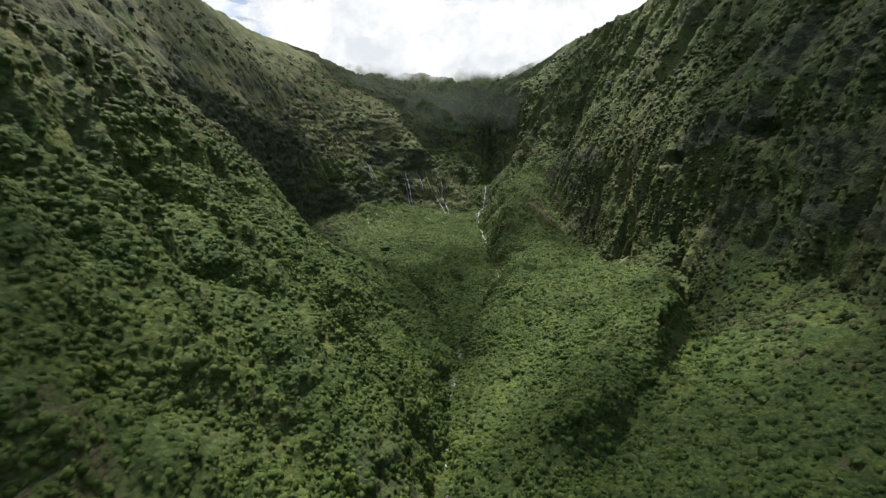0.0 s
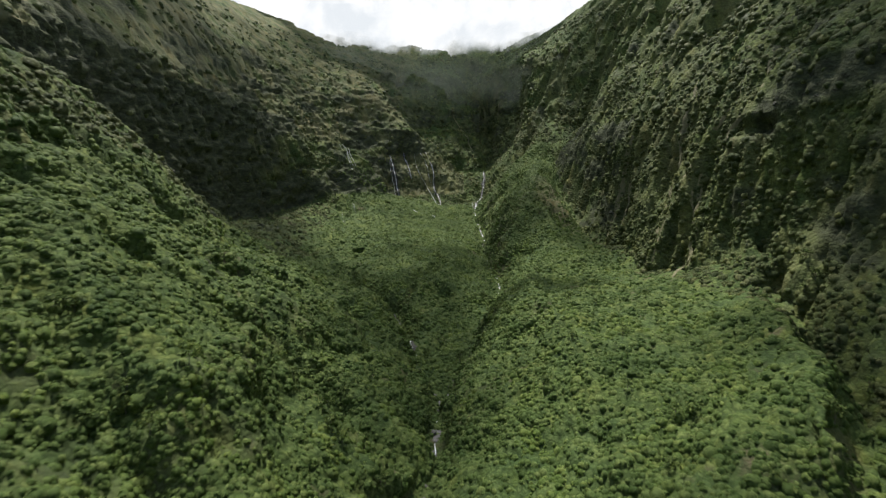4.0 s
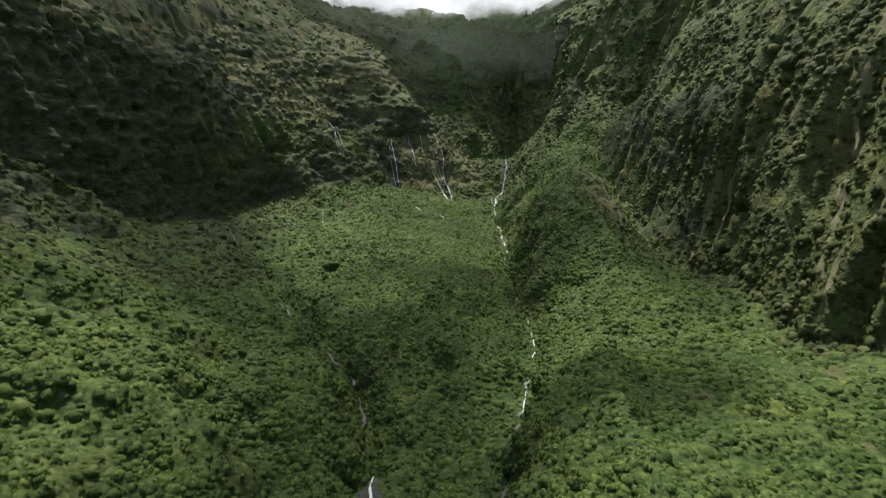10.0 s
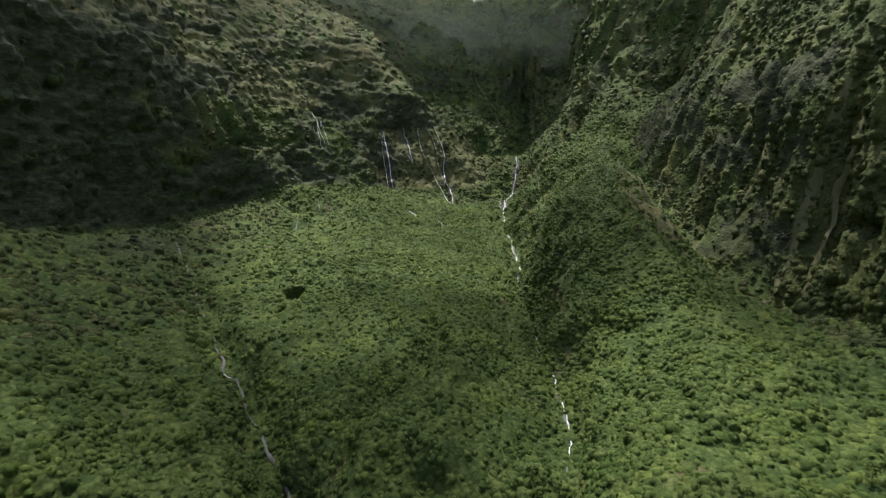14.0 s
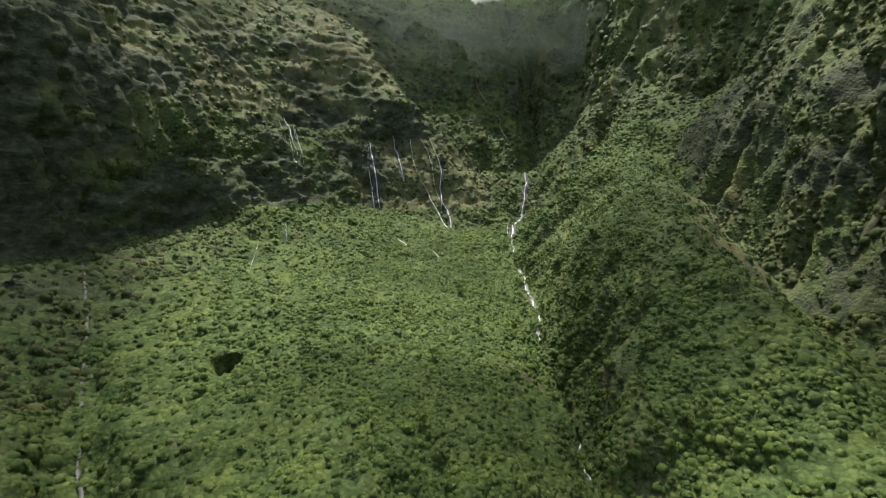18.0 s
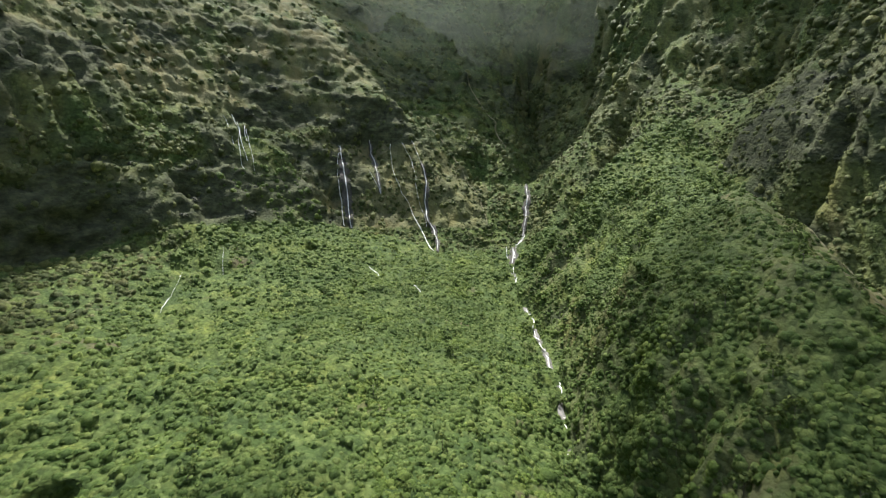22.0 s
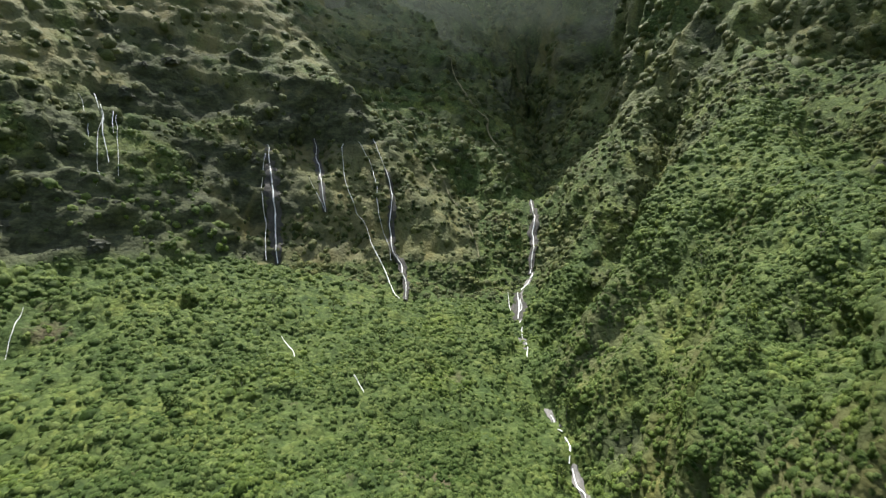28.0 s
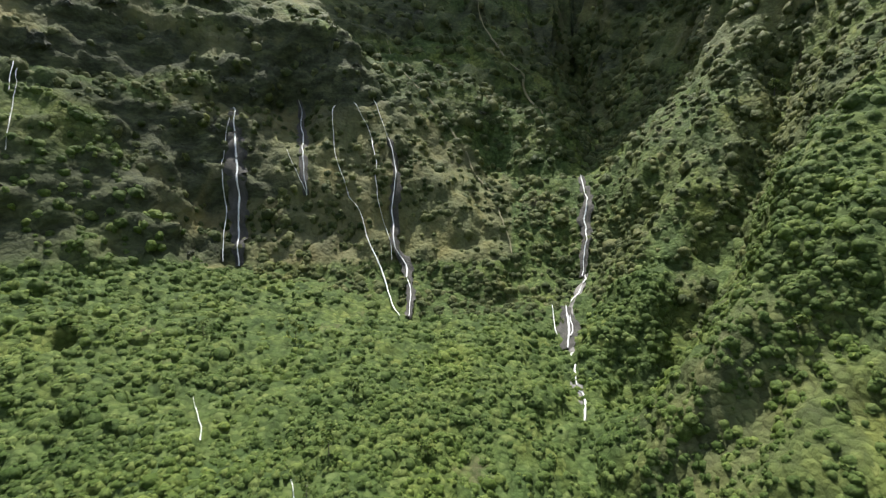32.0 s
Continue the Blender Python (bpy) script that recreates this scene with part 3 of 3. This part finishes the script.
def scatter():
    """Spots for shrubs, spread by area over the sheet, thinner on rock and far from the valley's axis."""
    rng = np.random.default_rng(4)
    a, b, c, d = GRID[:-1, :-1], GRID[:-1, 1:], GRID[1:, 1:], GRID[1:, :-1]
    cross = np.cross(c - a, d - b)
    area = 0.5 * np.linalg.norm(cross, axis=-1)
    mid = (a + b + c + d) / 4
    nrm = cross / np.maximum(1e-6, np.linalg.norm(cross, axis=-1, keepdims=True))
    x, y, z = mid[..., 0], mid[..., 1], mid[..., 2]
    rock = ROCK.reshape(GRID.shape[:2])[:-1, :-1]
    reach = np.sqrt(np.minimum(np.abs(x), 400) ** 2 + np.maximum(0, y - 20) ** 2 + (z - 147) ** 2)
    size = np.clip(0.36 + reach / 190, 0.74, 2.1) * np.where((y > -20) & (y < 250) & (z < 215), 0.8, 1.0)
    seen = (y > -770) & (y < 520) & (np.abs(x) < 420) & (z < 430)
    pit = np.minimum(np.hypot(x + 110, y + 90) - 8.5, np.hypot(x + 107, y - 114) - 5.5) < 0
    tuft = np.clip(0.62 + 0.75 * fbm(mid.reshape(-1, 3) / 22, 3, 97), 0.3, 1.3).reshape(area.shape)
    tuft *= 1 - 0.75 * np.exp(-(((x - 110) / 22) ** 2 + ((y + 50) / 52) ** 2))                            # only ferns on the spur's nose
    tuft *= np.where((x > -135) & (x < 8) & (y > 178) & (y < 268) & (z > 122) & (z < 196), 0.75, 1.0)
    tuft *= np.where(reach < 130, 1.5, 1.0) * np.where(z > 280, 0.5, 1.0) * np.where((z > 200) & (x < -90), 0.45, 1.0)
    rate = 0.18 * tuft * area / (size * size) * np.where(seen, 1, 0) * (1 - np.where(x < -225, 0.97, 0.82) * rock) * np.where(pit, 0, 1)
    count = rng.poisson(rate)
    k = np.repeat(np.arange(count.size), count.ravel())
    u, v = rng.random(len(k))[:, None], rng.random(len(k))[:, None]
    A, B, C, D = (q.reshape(-1, 3)[k] for q in (a, b, c, d))
    spot = (A * (1 - u) + B * u) * (1 - v) + (D * (1 - u) + C * u) * v
    keep = from_water(spot) > rng.uniform(1.5, 4.0, len(spot))
    return spot[keep], nrm.reshape(-1, 3)[k][keep], size.ravel()[k][keep], rng


def zone_of(p):
    x, y, z = p.T
    zone = np.full(len(p), 0)
    zone[(x > 140) | ((x > 60) & (y > 160))] = 1
    zone[(x > 10) & (x <= 140) & (y < -175)] = 2
    zone[(x > 30) & (x <= 140) & (y >= -175) & (y <= 160)] = 3
    zone[(x < -20) & (y < -250)] = 4
    zone[(x < -175) | ((x < -20) & (y < -100) & (x < -150))] = 5
    zone[(y > 185) & (x <= 60)] = 6
    return zone


ZONES = ["bright green shrubs covering the central mound", "green and brown shrubs clinging to a fluted cliff", "bright green shrubs covering a stream terrace",
         "green shrubs over a pointed spur", "dense green shrubs on a steep valley side", "dark shrubs on ledges of a shaded cliff", "grey-green shrubs on the waterfall cliff"]


def plant():
    spot, nrm, size, rng = scatter()
    near = [shrub_template(rng, 3, 0.36) for _ in range(8)]
    zone = zone_of(spot)
    up = nrm * 0.9 + np.array([0, 0, 0.3])
    up /= np.linalg.norm(up, axis=1, keepdims=True)
    turn = rng.uniform(0, 2 * math.pi, len(spot))
    side = np.cross(up, np.stack([np.cos(turn), np.sin(turn), 0.3 * np.sin(3 * turn)], 1))
    side /= np.linalg.norm(side, axis=1, keepdims=True)
    third = np.cross(up, side)
    grow = 1.27 * size * np.exp(rng.normal(0, 0.3, len(spot)))
    kind = rng.integers(0, len(near), len(spot))
    for z, label in enumerate(ZONES):
        vs, fs, base = [], [], 0
        for k, (v, f) in enumerate(near):
            pick = np.nonzero((zone == z) & (kind == k))[0]
            if not len(pick):
                continue
            axes = np.stack([side[pick], third[pick], up[pick]], 1) * grow[pick][:, None, None]
            pts = np.einsum("vk,nkj->nvj", v, axes) + spot[pick][:, None, :]
            vs.append(pts.reshape(-1, 3))
            fs.append((f[None] + (base + np.arange(len(pick)) * len(v))[:, None, None]).reshape(-1, 3))
            base += len(pick) * len(v)
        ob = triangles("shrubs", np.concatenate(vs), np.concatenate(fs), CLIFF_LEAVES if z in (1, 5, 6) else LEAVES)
        tagged(ob, label, "shrubs", kind="stuff")
    print("SHRUBS", len(spot), [int((zone == z).sum()) for z in range(7)])


plant()


# ---- water ----
FLAT, FLAT_N = GRID.reshape(-1, 3), slopes(GRID).reshape(-1, 3)


def on_ground(p, lift):
    """The point p moved onto the ground's surface, and lift metres out of it."""
    a, b = np.searchsorted(ys, (p[1] - 16, p[1] + 16)) * GRID.shape[1]
    k = int(a + np.argmin(((FLAT[a:b] - p) ** 2).sum(1)))
    n = FLAT_N[k]
    return p + n * (lift - float(np.dot(p - FLAT[k], n))), n


def smooth_line(points, step):
    p = np.array(points, float)
    s = np.concatenate([[0], np.cumsum(np.linalg.norm(np.diff(p, axis=0), axis=1))])
    u = np.linspace(0, s[-1], max(3, int(s[-1] / step) + 1))
    q = np.stack([np.interp(u, s, p[:, i]) for i in range(3)], 1)
    for _ in range(2):
        q[1:-1] = 0.5 * q[1:-1] + 0.25 * (q[:-2] + q[2:])
    return q


def ribbon(name, points, width, material, lift, rng, step=1.6, wobble=0.35, thick=0.35, taper=True, ragged=(0.6, 1.25)):
    """A strip of uneven width that lies on the ground, domed across."""
    line = smooth_line(points, step)
    n = len(line)
    sway = np.cumsum(rng.normal(0, 0.5, n)) * wobble
    sway -= np.linspace(sway[0], sway[-1], n)
    verts, faces = [], []
    laid = [on_ground(p, lift) for p in line]
    run = np.array([q for q, _ in laid])
    for _ in range(3):                                                                # water falls straight over small ledges
        run[1:-1] = 0.25 * run[:-2] + 0.5 * run[1:-1] + 0.25 * run[2:]
    for i, p in enumerate(line):
        q, up = run[i], laid[i][1]
        way = line[min(i + 1, n - 1)] - line[max(i - 1, 0)]
        way /= np.linalg.norm(way) + 1e-9
        side = np.cross(way, up)
        side /= np.linalg.norm(side) + 1e-9
        w = width * rng.uniform(*ragged) * (0.45 + 0.55 * math.sin(math.pi * (i + 0.6) / (n + 0.2)) if taper else 1)
        for f, h in ((-0.5, 0.0), (-0.22, 0.8), (0.22, 1.0), (0.5, 0.0)):
            verts.append(q + side * (f * w + sway[i]) + up * thick * h)
        if i:
            for c in range(3):
                a = (i - 1) * 4 + c
                faces.append((a, a + 1, a + 5, a + 4))
    me = bpy.data.meshes.new(name)
    me.from_pydata([tuple(v) for v in verts], [], faces)
    me.shade_smooth()
    me.materials.append(material)
    return new(name, me)


def part_of(thing, ob, label=""):
    ob.parent = thing
    ob.matrix_parent_inverse = thing.matrix_world.inverted()
    return tagged(ob, label) if label else ob


def scar_material(name, low, high):
    m, t, b, _ = nodes_of(name)
    t.links.new(ramp(t, noise_of(t, 0.35, 7, 0.7, (1, 1, 0.4)), [(0.3, low), (0.7, high)]), b.inputs["Base Color"])
    b.inputs["Roughness"].default_value = 0.85
    bump = add(t, "ShaderNodeBump", Strength=0.8, Distance=0.5)
    t.links.new(noise_of(t, 1.4, 6, 0.7), bump.inputs["Height"])
    t.links.new(bump.outputs["Normal"], b.inputs["Normal"])
    return m


WET = scar_material("wet_rock_face", (0.022, 0.022, 0.019), (0.085, 0.082, 0.072))
SCAR = scar_material("bare_slip", (0.11, 0.112, 0.05), (0.22, 0.20, 0.11))


def build_falls():
    rng = np.random.default_rng(12)
    for label, main, width, rock, threads in FALLS:
        foot = main[0][-1]
        thing = tagged(new("waterfall"), label, "waterfall", "waterfalls in the valley")
        thing.location = foot
        bpy.context.view_layer.update()
        if rock:
            part_of(thing, ribbon("wet_rock", main[0], width * 5.5, WET, 0.5, rng, 2.0, 0.2, 0.3), "dark wet rock behind the water")
        for line in main:
            part_of(thing, ribbon("strand", line, width * 0.6, WATER, 1.0, rng, 1.6, 0.14))
        for line in threads:
            part_of(thing, ribbon("strand", line, width * 0.26, WATER, 0.9, rng, 1.6, 0.12))


build_falls()


def build_streams():
    rng = np.random.default_rng(31)
    for name, label in (("right_branch", "white rushing stream in a leafy ravine"), ("left_branch", "narrow stream in a shaded ravine"), ("main_stream", "stony stream bed with white water")):
        line = [(x, y, z) for x, y, z in LAND[name] if y > -700]
        bed = ribbon("stream_bed", line, 1.4 if name == "left_branch" else 3.0, STONE, 0.35, rng, 3.0, 0.3, 0.2, False)
        tagged(bed, label.replace("white rushing stream", "dark stony stream bed"), "stream bed", kind="structure")
        pts = smooth_line(line, 2.0)
        start = 0
        while start < len(pts) - 4:                                                   # broken stretches of white water
            length = int(rng.integers(3, 10))
            chance = (0.92 if pts[start][1] > -60 else 0.62) if name == "right_branch" else 0.4
            if name == "left_branch" and pts[start][0] < -33:
                chance = 0.04
            if rng.random() < chance:
                piece = pts[start:start + length]
                if len(piece) > 3:
                    rapid = ribbon("rapid", piece, 0.26 if name == "left_branch" else 0.6, WATER, 0.9, rng, 1.5, 0.45, 0.3)
                    tagged(rapid, "white water running over stones in " + ("the stream" if name != "left_branch" else "a side stream"), "rapid", "white water of the streams")
            start += length


build_streams()

SLIPS = [((178, -120, 187), (171, -115, 139), (158, -113, 88), (150, -125, 80)), ((196, -222, 215), (184, -226, 162), (162, -249, 111), (145, -266, 78)), ((171, -292, 147), (165, -300, 114), (150, -316, 90)),
         ((176, -132, 168), (166, -128, 115), (160, -130, 84)), ((-14, 366, 284), (3, 348, 255), (22, 330, 222), (27, 295, 195)), ((180, -70, 190), (168, -62, 150), (158, -60, 118)), ((103, 13, 153), (110, 5, 148), (115, -25, 134), (118, -58, 114), (122, -85, 94)), ((84, -57, 137), (97, -62, 128), (110, -70, 117), (119, -78, 101)),
         ((190, -303, 202), (177, -287, 170), (165, -282, 141), (159, -262, 112), (148, -268, 80)), ((166, -291, 136), (160, -300, 108), (142, -322, 81)), ((220, -198, 257), (188, -225, 199), (173, -232, 158)), ((219, -302, 248), (193, -323, 204), (173, -310, 164)),
         ((188, -101, 207), (174, -119, 164), (171, -113, 131), (162, -109, 96)), ((-66, 318, 241), (-50, 288, 215), (-26, 276, 191), (-13, 264, 169), (-1, 249, 151), (5, 230, 136), (9, 216, 124))]
for k, line in enumerate(SLIPS):
    slip = ribbon("landslip", line, (7.0, 5.5, 5.0, 3.5, 2.5, 4.0, 1.6, 1.3, 4.5, 3.0, 4.0, 4.5, 4.5, 1.2)[k], SCAR, 0.25, np.random.default_rng(50 + k), 2.5, 0.3, 0.2, True, (0.8, 1.15))
    tagged(slip, "pale bare landslip streak down a green cliff", "landslip", "landslips on the cliffs")


# ---- stones in the stream and single trees ----
def stone_mesh(seed):
    bm = bmesh.new()
    bmesh.ops.create_icosphere(bm, subdivisions=2, radius=1)
    for v in bm.verts:
        d = 1 + 0.35 * noise.noise(v.co * 1.3 + Vector((seed * 7.1, 0, 0)))
        v.co = Vector((v.co.x * d, v.co.y * d * 0.8, v.co.z * d * 0.6))
    me = bpy.data.meshes.new("boulder")
    bm.to_mesh(me)
    bm.free()
    me.materials.append(STONE)
    return me


def build_stones():
    rng = np.random.default_rng(77)
    shapes = [stone_mesh(k) for k in range(5)]
    for k in range(70):
        y = rng.uniform(-640, -330)
        x = float(np.interp(y, [-640, -513, -410, -380, -330], [-9, -8, -3, 6, 18])) + rng.normal(0, 1.8)
        q, _ = on_ground(np.array([x, y, 30.0 if y > -500 else 22.0]), 0.25)
        ob = new("boulder", shapes[k % 5])
        r = rng.uniform(0.4, 1.3)
        ob.matrix_world = Matrix.LocRotScale(Vector(q), Euler((rng.uniform(-.3, .3), rng.uniform(-.3, .3), rng.uniform(0, 6))), (r, r, r))
        tagged(ob, "grey rounded boulder in a stream bed", "boulder", "boulders in the stream")


build_stones()


def crag_mesh(seed):
    bm = bmesh.new()
    bmesh.ops.create_icosphere(bm, subdivisions=3, radius=1)
    for v in bm.verts:
        c = v.co * 1.6 + Vector((seed * 5.3, 2.0, 0))
        d = 1 + 0.6 * noise.noise(c) + 0.4 * noise.noise(c * 2.7) + 0.25 * noise.noise(c * 5.5) + 0.12 * noise.noise(Vector((c.x, c.y, c.z * 6)))
        v.co = Vector((v.co.x * d, v.co.y * d, round(v.co.z * d * 4) / 4 * 0.5 + v.co.z * d * 0.5))
    me = bpy.data.meshes.new("rock_outcrop")
    bm.to_mesh(me)
    bm.free()
    me.materials.append(BASALT)
    return me


def build_crags():
    """Bare knobs and ledges where the cliffs are rockiest."""
    rng = np.random.default_rng(21)
    shapes = [crag_mesh(k) for k in range(6)]
    ok = np.nonzero((ROCK > 0.55) & (FLAT[:, 2] < 300) & (FLAT[:, 1] > -600) & (FLAT[:, 1] < 380) & (np.abs(FLAT[:, 0]) < 300))[0]
    for k, i in enumerate(rng.choice(ok, 170, replace=False)):
        n = Vector(FLAT_N[i])
        ob = new("rock_outcrop", shapes[k % 6])
        turn = n.to_track_quat("Y", "Z")
        s = rng.uniform(1.0, 2.8)
        ob.matrix_world = Matrix.LocRotScale(Vector(FLAT[i]) - n * 0.45 * s, turn, (s * rng.uniform(0.9, 1.8), s * 0.75, s * rng.uniform(0.6, 1.3)))
        wall = "the shaded buttress" if FLAT[i][0] < -150 else "the waterfall cliff" if FLAT[i][1] > 150 else "the fluted side wall"
        tagged(ob, "dark bare basalt outcrop on " + wall, "rock", "outcrops on the cliffs")


BASALT = scar_material("dry_basalt", (0.016, 0.019, 0.012), (0.068, 0.076, 0.044))
build_crags()


def tree_parts(rng, height, wide, sprays):
    trunk_v, trunk_f = [], []
    lean = rng.normal(0, 0.06, 2)
    for i in range(5):
        f = i / 4
        r = 0.02 * height * (1.3 - f)
        for a in range(6):
            trunk_v.append((lean[0] * f * height + r * math.cos(a * math.pi / 3), lean[1] * f * height + r * math.sin(a * math.pi / 3), f * height * 0.75 - 0.6))
        if i:
            for a in range(6):
                trunk_f.append(((i - 1) * 6 + a, (i - 1) * 6 + (a + 1) % 6, i * 6 + (a + 1) % 6, i * 6 + a))
    for k in range(4):
        a, i = rng.uniform(0, 6.28), len(trunk_v)
        base, tip = np.array([0, 0, height * rng.uniform(0.3, 0.5)]), np.array([math.cos(a) * wide * 0.6, math.sin(a) * wide * 0.6, height * rng.uniform(0.65, 0.85)])
        r = 0.012 * height
        trunk_v += [tuple(base + (r, 0, 0)), tuple(base + (-r, r, 0)), tuple(base + (-r, -r, 0)), tuple(tip)]
        trunk_f += [(i, i + 1, i + 3), (i + 1, i + 2, i + 3), (i + 2, i, i + 3)]
    v, f = [], []
    lobes = [(rng.normal(0, wide * 0.33, 2), height * rng.uniform(0.55, 0.95), wide * rng.uniform(0.35, 0.6)) for _ in range(6)]
    for k in range(sprays):
        (cx, cy), cz, r = lobes[k % 6]
        d = rng.normal(0, 1, 3)
        d[2] = abs(d[2]) - 0.25
        d /= np.linalg.norm(d)
        c = np.array([cx, cy, cz]) + d * r * rng.uniform(0.7, 1.1)
        out = d + rng.normal(0, 0.3, 3) + (0, 0, 0.4)
        out /= np.linalg.norm(out)
        u = np.cross(out, rng.normal(0, 1, 3))
        u /= np.linalg.norm(u)
        w = np.cross(out, u)
        s = 0.17 * wide * rng.uniform(0.7, 1.3)
        i = len(v)
        v += [c - u * s, c + w * s * 0.55, c + u * s - out * 0.08, c - w * s * 0.55]
        f += [(i, i + 1, i + 2), (i, i + 2, i + 3)]
    return trunk_v, trunk_f, v, f


BARK = scar_material("grey_bark", (0.09, 0.08, 0.065), (0.22, 0.2, 0.17))


def build_trees():
    rng = np.random.default_rng(5)
    kinds = []
    for height, wide, label in ((4.2, 3.0, "low spreading green tree on the slope"), (5.2, 3.2, "round-crowned green tree above the ferns"), (3.4, 3.4, "broad dark green bush tree on a ridge")):
        tv, tf, cv, cf = tree_parts(rng, height, wide, 90)
        tm = bpy.data.meshes.new("trunk")
        tm.from_pydata([tuple(p) for p in tv], [], tf)
        tm.materials.append(BARK)
        cm = bpy.data.meshes.new("crown")
        cm.from_pydata([tuple(p) for p in cv], [], cf)
        cm.materials.append(TREE_LEAVES)
        kinds.append((tm, cm, label))
    areas = [(-70, -30, -560, -380, 18), (30, 130, -560, -240, 26), (-90, 10, -180, 150, 26), (45, 100, -140, 120, 18), (-150, -60, -330, -60, 18), (40, 66, -150, -20, 18)]
    spots = [(rng.uniform(x0, x1), rng.uniform(y0, y1)) for x0, x1, y0, y1, count in areas for _ in range(count)]
    ravines = [LAND["left_branch"][:6], LAND["right_branch"][:8], LAND["main_stream"][2:], LAND["right_ravine"]] + [line for line, _, _ in GULLIES]
    for line in ravines:                                                              # taller growth on both banks of the ravines
        for a, b in zip(line[:-1], line[1:]):
            way = np.array(b[:2], float) - np.array(a[:2], float)
            length = float(np.hypot(*way))
            for _ in range(int(length / 17)):
                q = np.array(a[:2], float) + way * rng.random() + np.array([-way[1], way[0]]) / length * rng.choice([-1, 1]) * rng.uniform(3.5, 11)
                spots.append((float(q[0]), float(q[1])))
    for x, y in spots:
        if math.hypot(x + 107, y + 93) < 13:
            continue
        q, n = on_ground(np.array([x, y, float(land(x, y))]), 0.0)
        tm, cm, label = kinds[int(rng.integers(0, 3))]
        thing = tagged(new("tree"), label, "tree", "single trees among the shrubs")
        s = rng.uniform(0.7, 1.15)
        thing.matrix_world = Matrix.LocRotScale(Vector(q), Euler((0, 0, rng.uniform(0, 6.28))), (s, s, s))
        new("trunk", tm).parent = thing
        new("crown", cm).parent = thing


TREE_LEAVES = leaf_material("tree_leaves", (0.040, 0.068, 0.018), (0.085, 0.127, 0.034), (0.171, 0.209, 0.065))
build_trees()


# ---- clouds on the rim ----
def cloud(x, y, z, wide, high, deep, seed, thick, material, label):
    u, v = np.meshgrid(np.linspace(-1, 1, 60), np.linspace(0, 1, 24))
    p = np.stack([x + u * wide, y - 0.16 * wide * u * u, z + v * high], -1)
    q = p.reshape(-1, 3) / np.array([70.0, 70.0, 55.0])
    p[..., 1] += (deep * fbm(q, 4, seed)).reshape(u.shape)
    ob = sheet("cloud", p, material)
    rise = np.clip(v * thick, 0, 1) if material == CLOUD else 1.6 * v * (1 - v) * thick
    body = rise * np.clip((1 - np.abs(u)) * 3.5, 0, 1) + 0.22 * fbm(q * 0.7, 3, seed + 9).reshape(u.shape)
    ob.data.attributes.new("body", "FLOAT", "POINT").data.foreach_set("value", body.astype(np.float32).ravel())
    return tagged(ob, label, "cloud", "clouds on the rim")


for k in range(4):
    cloud(10 + 12 * k, 470 + 45 * k, 385 - 4 * k, 580, 215, 40, 70 + k, 3.2, CLOUD, "bright white cloud lying on the valley's rim")

cloud(-60, 400, 285, 330, 150, 30, 90, 2.0, MIST, "thin grey mist hanging before the back wall")
cloud(40, 345, 265, 200, 110, 25, 94, 1.4, MIST, "thin grey mist drifting in the gorge")


def shade_clouds():
    """Broken cumulus added over the whole sky; seed picked to place its shadows."""
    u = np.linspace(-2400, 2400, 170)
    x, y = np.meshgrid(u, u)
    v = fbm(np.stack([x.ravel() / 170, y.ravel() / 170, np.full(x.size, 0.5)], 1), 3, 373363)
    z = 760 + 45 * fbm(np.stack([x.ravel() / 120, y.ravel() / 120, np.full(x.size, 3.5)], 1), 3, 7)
    ob = sheet("shade_clouds", np.stack([x, y, z.reshape(x.shape)], -1), SHADE_CLOUD)
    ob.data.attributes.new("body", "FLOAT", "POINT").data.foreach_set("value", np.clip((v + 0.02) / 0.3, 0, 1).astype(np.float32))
    tagged(ob, "broken clouds added overhead to cast shade", "clouds", kind="stuff")


def shade_cloud_material():
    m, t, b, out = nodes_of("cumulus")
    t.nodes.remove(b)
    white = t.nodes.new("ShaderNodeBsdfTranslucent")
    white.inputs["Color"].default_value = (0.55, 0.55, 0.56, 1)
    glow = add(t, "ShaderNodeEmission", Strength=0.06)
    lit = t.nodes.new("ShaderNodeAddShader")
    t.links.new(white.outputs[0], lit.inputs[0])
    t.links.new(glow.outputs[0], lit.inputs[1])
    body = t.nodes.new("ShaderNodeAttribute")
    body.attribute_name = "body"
    # How much sun the added clouds hold back from the valley.
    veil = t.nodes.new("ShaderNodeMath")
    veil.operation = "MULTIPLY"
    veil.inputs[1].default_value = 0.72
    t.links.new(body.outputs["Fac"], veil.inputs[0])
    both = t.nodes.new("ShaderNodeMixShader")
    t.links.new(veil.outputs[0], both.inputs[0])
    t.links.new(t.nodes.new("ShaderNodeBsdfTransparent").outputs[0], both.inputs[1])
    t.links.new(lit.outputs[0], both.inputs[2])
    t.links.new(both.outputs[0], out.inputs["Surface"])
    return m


SHADE_CLOUD = shade_cloud_material()
shade_clouds()
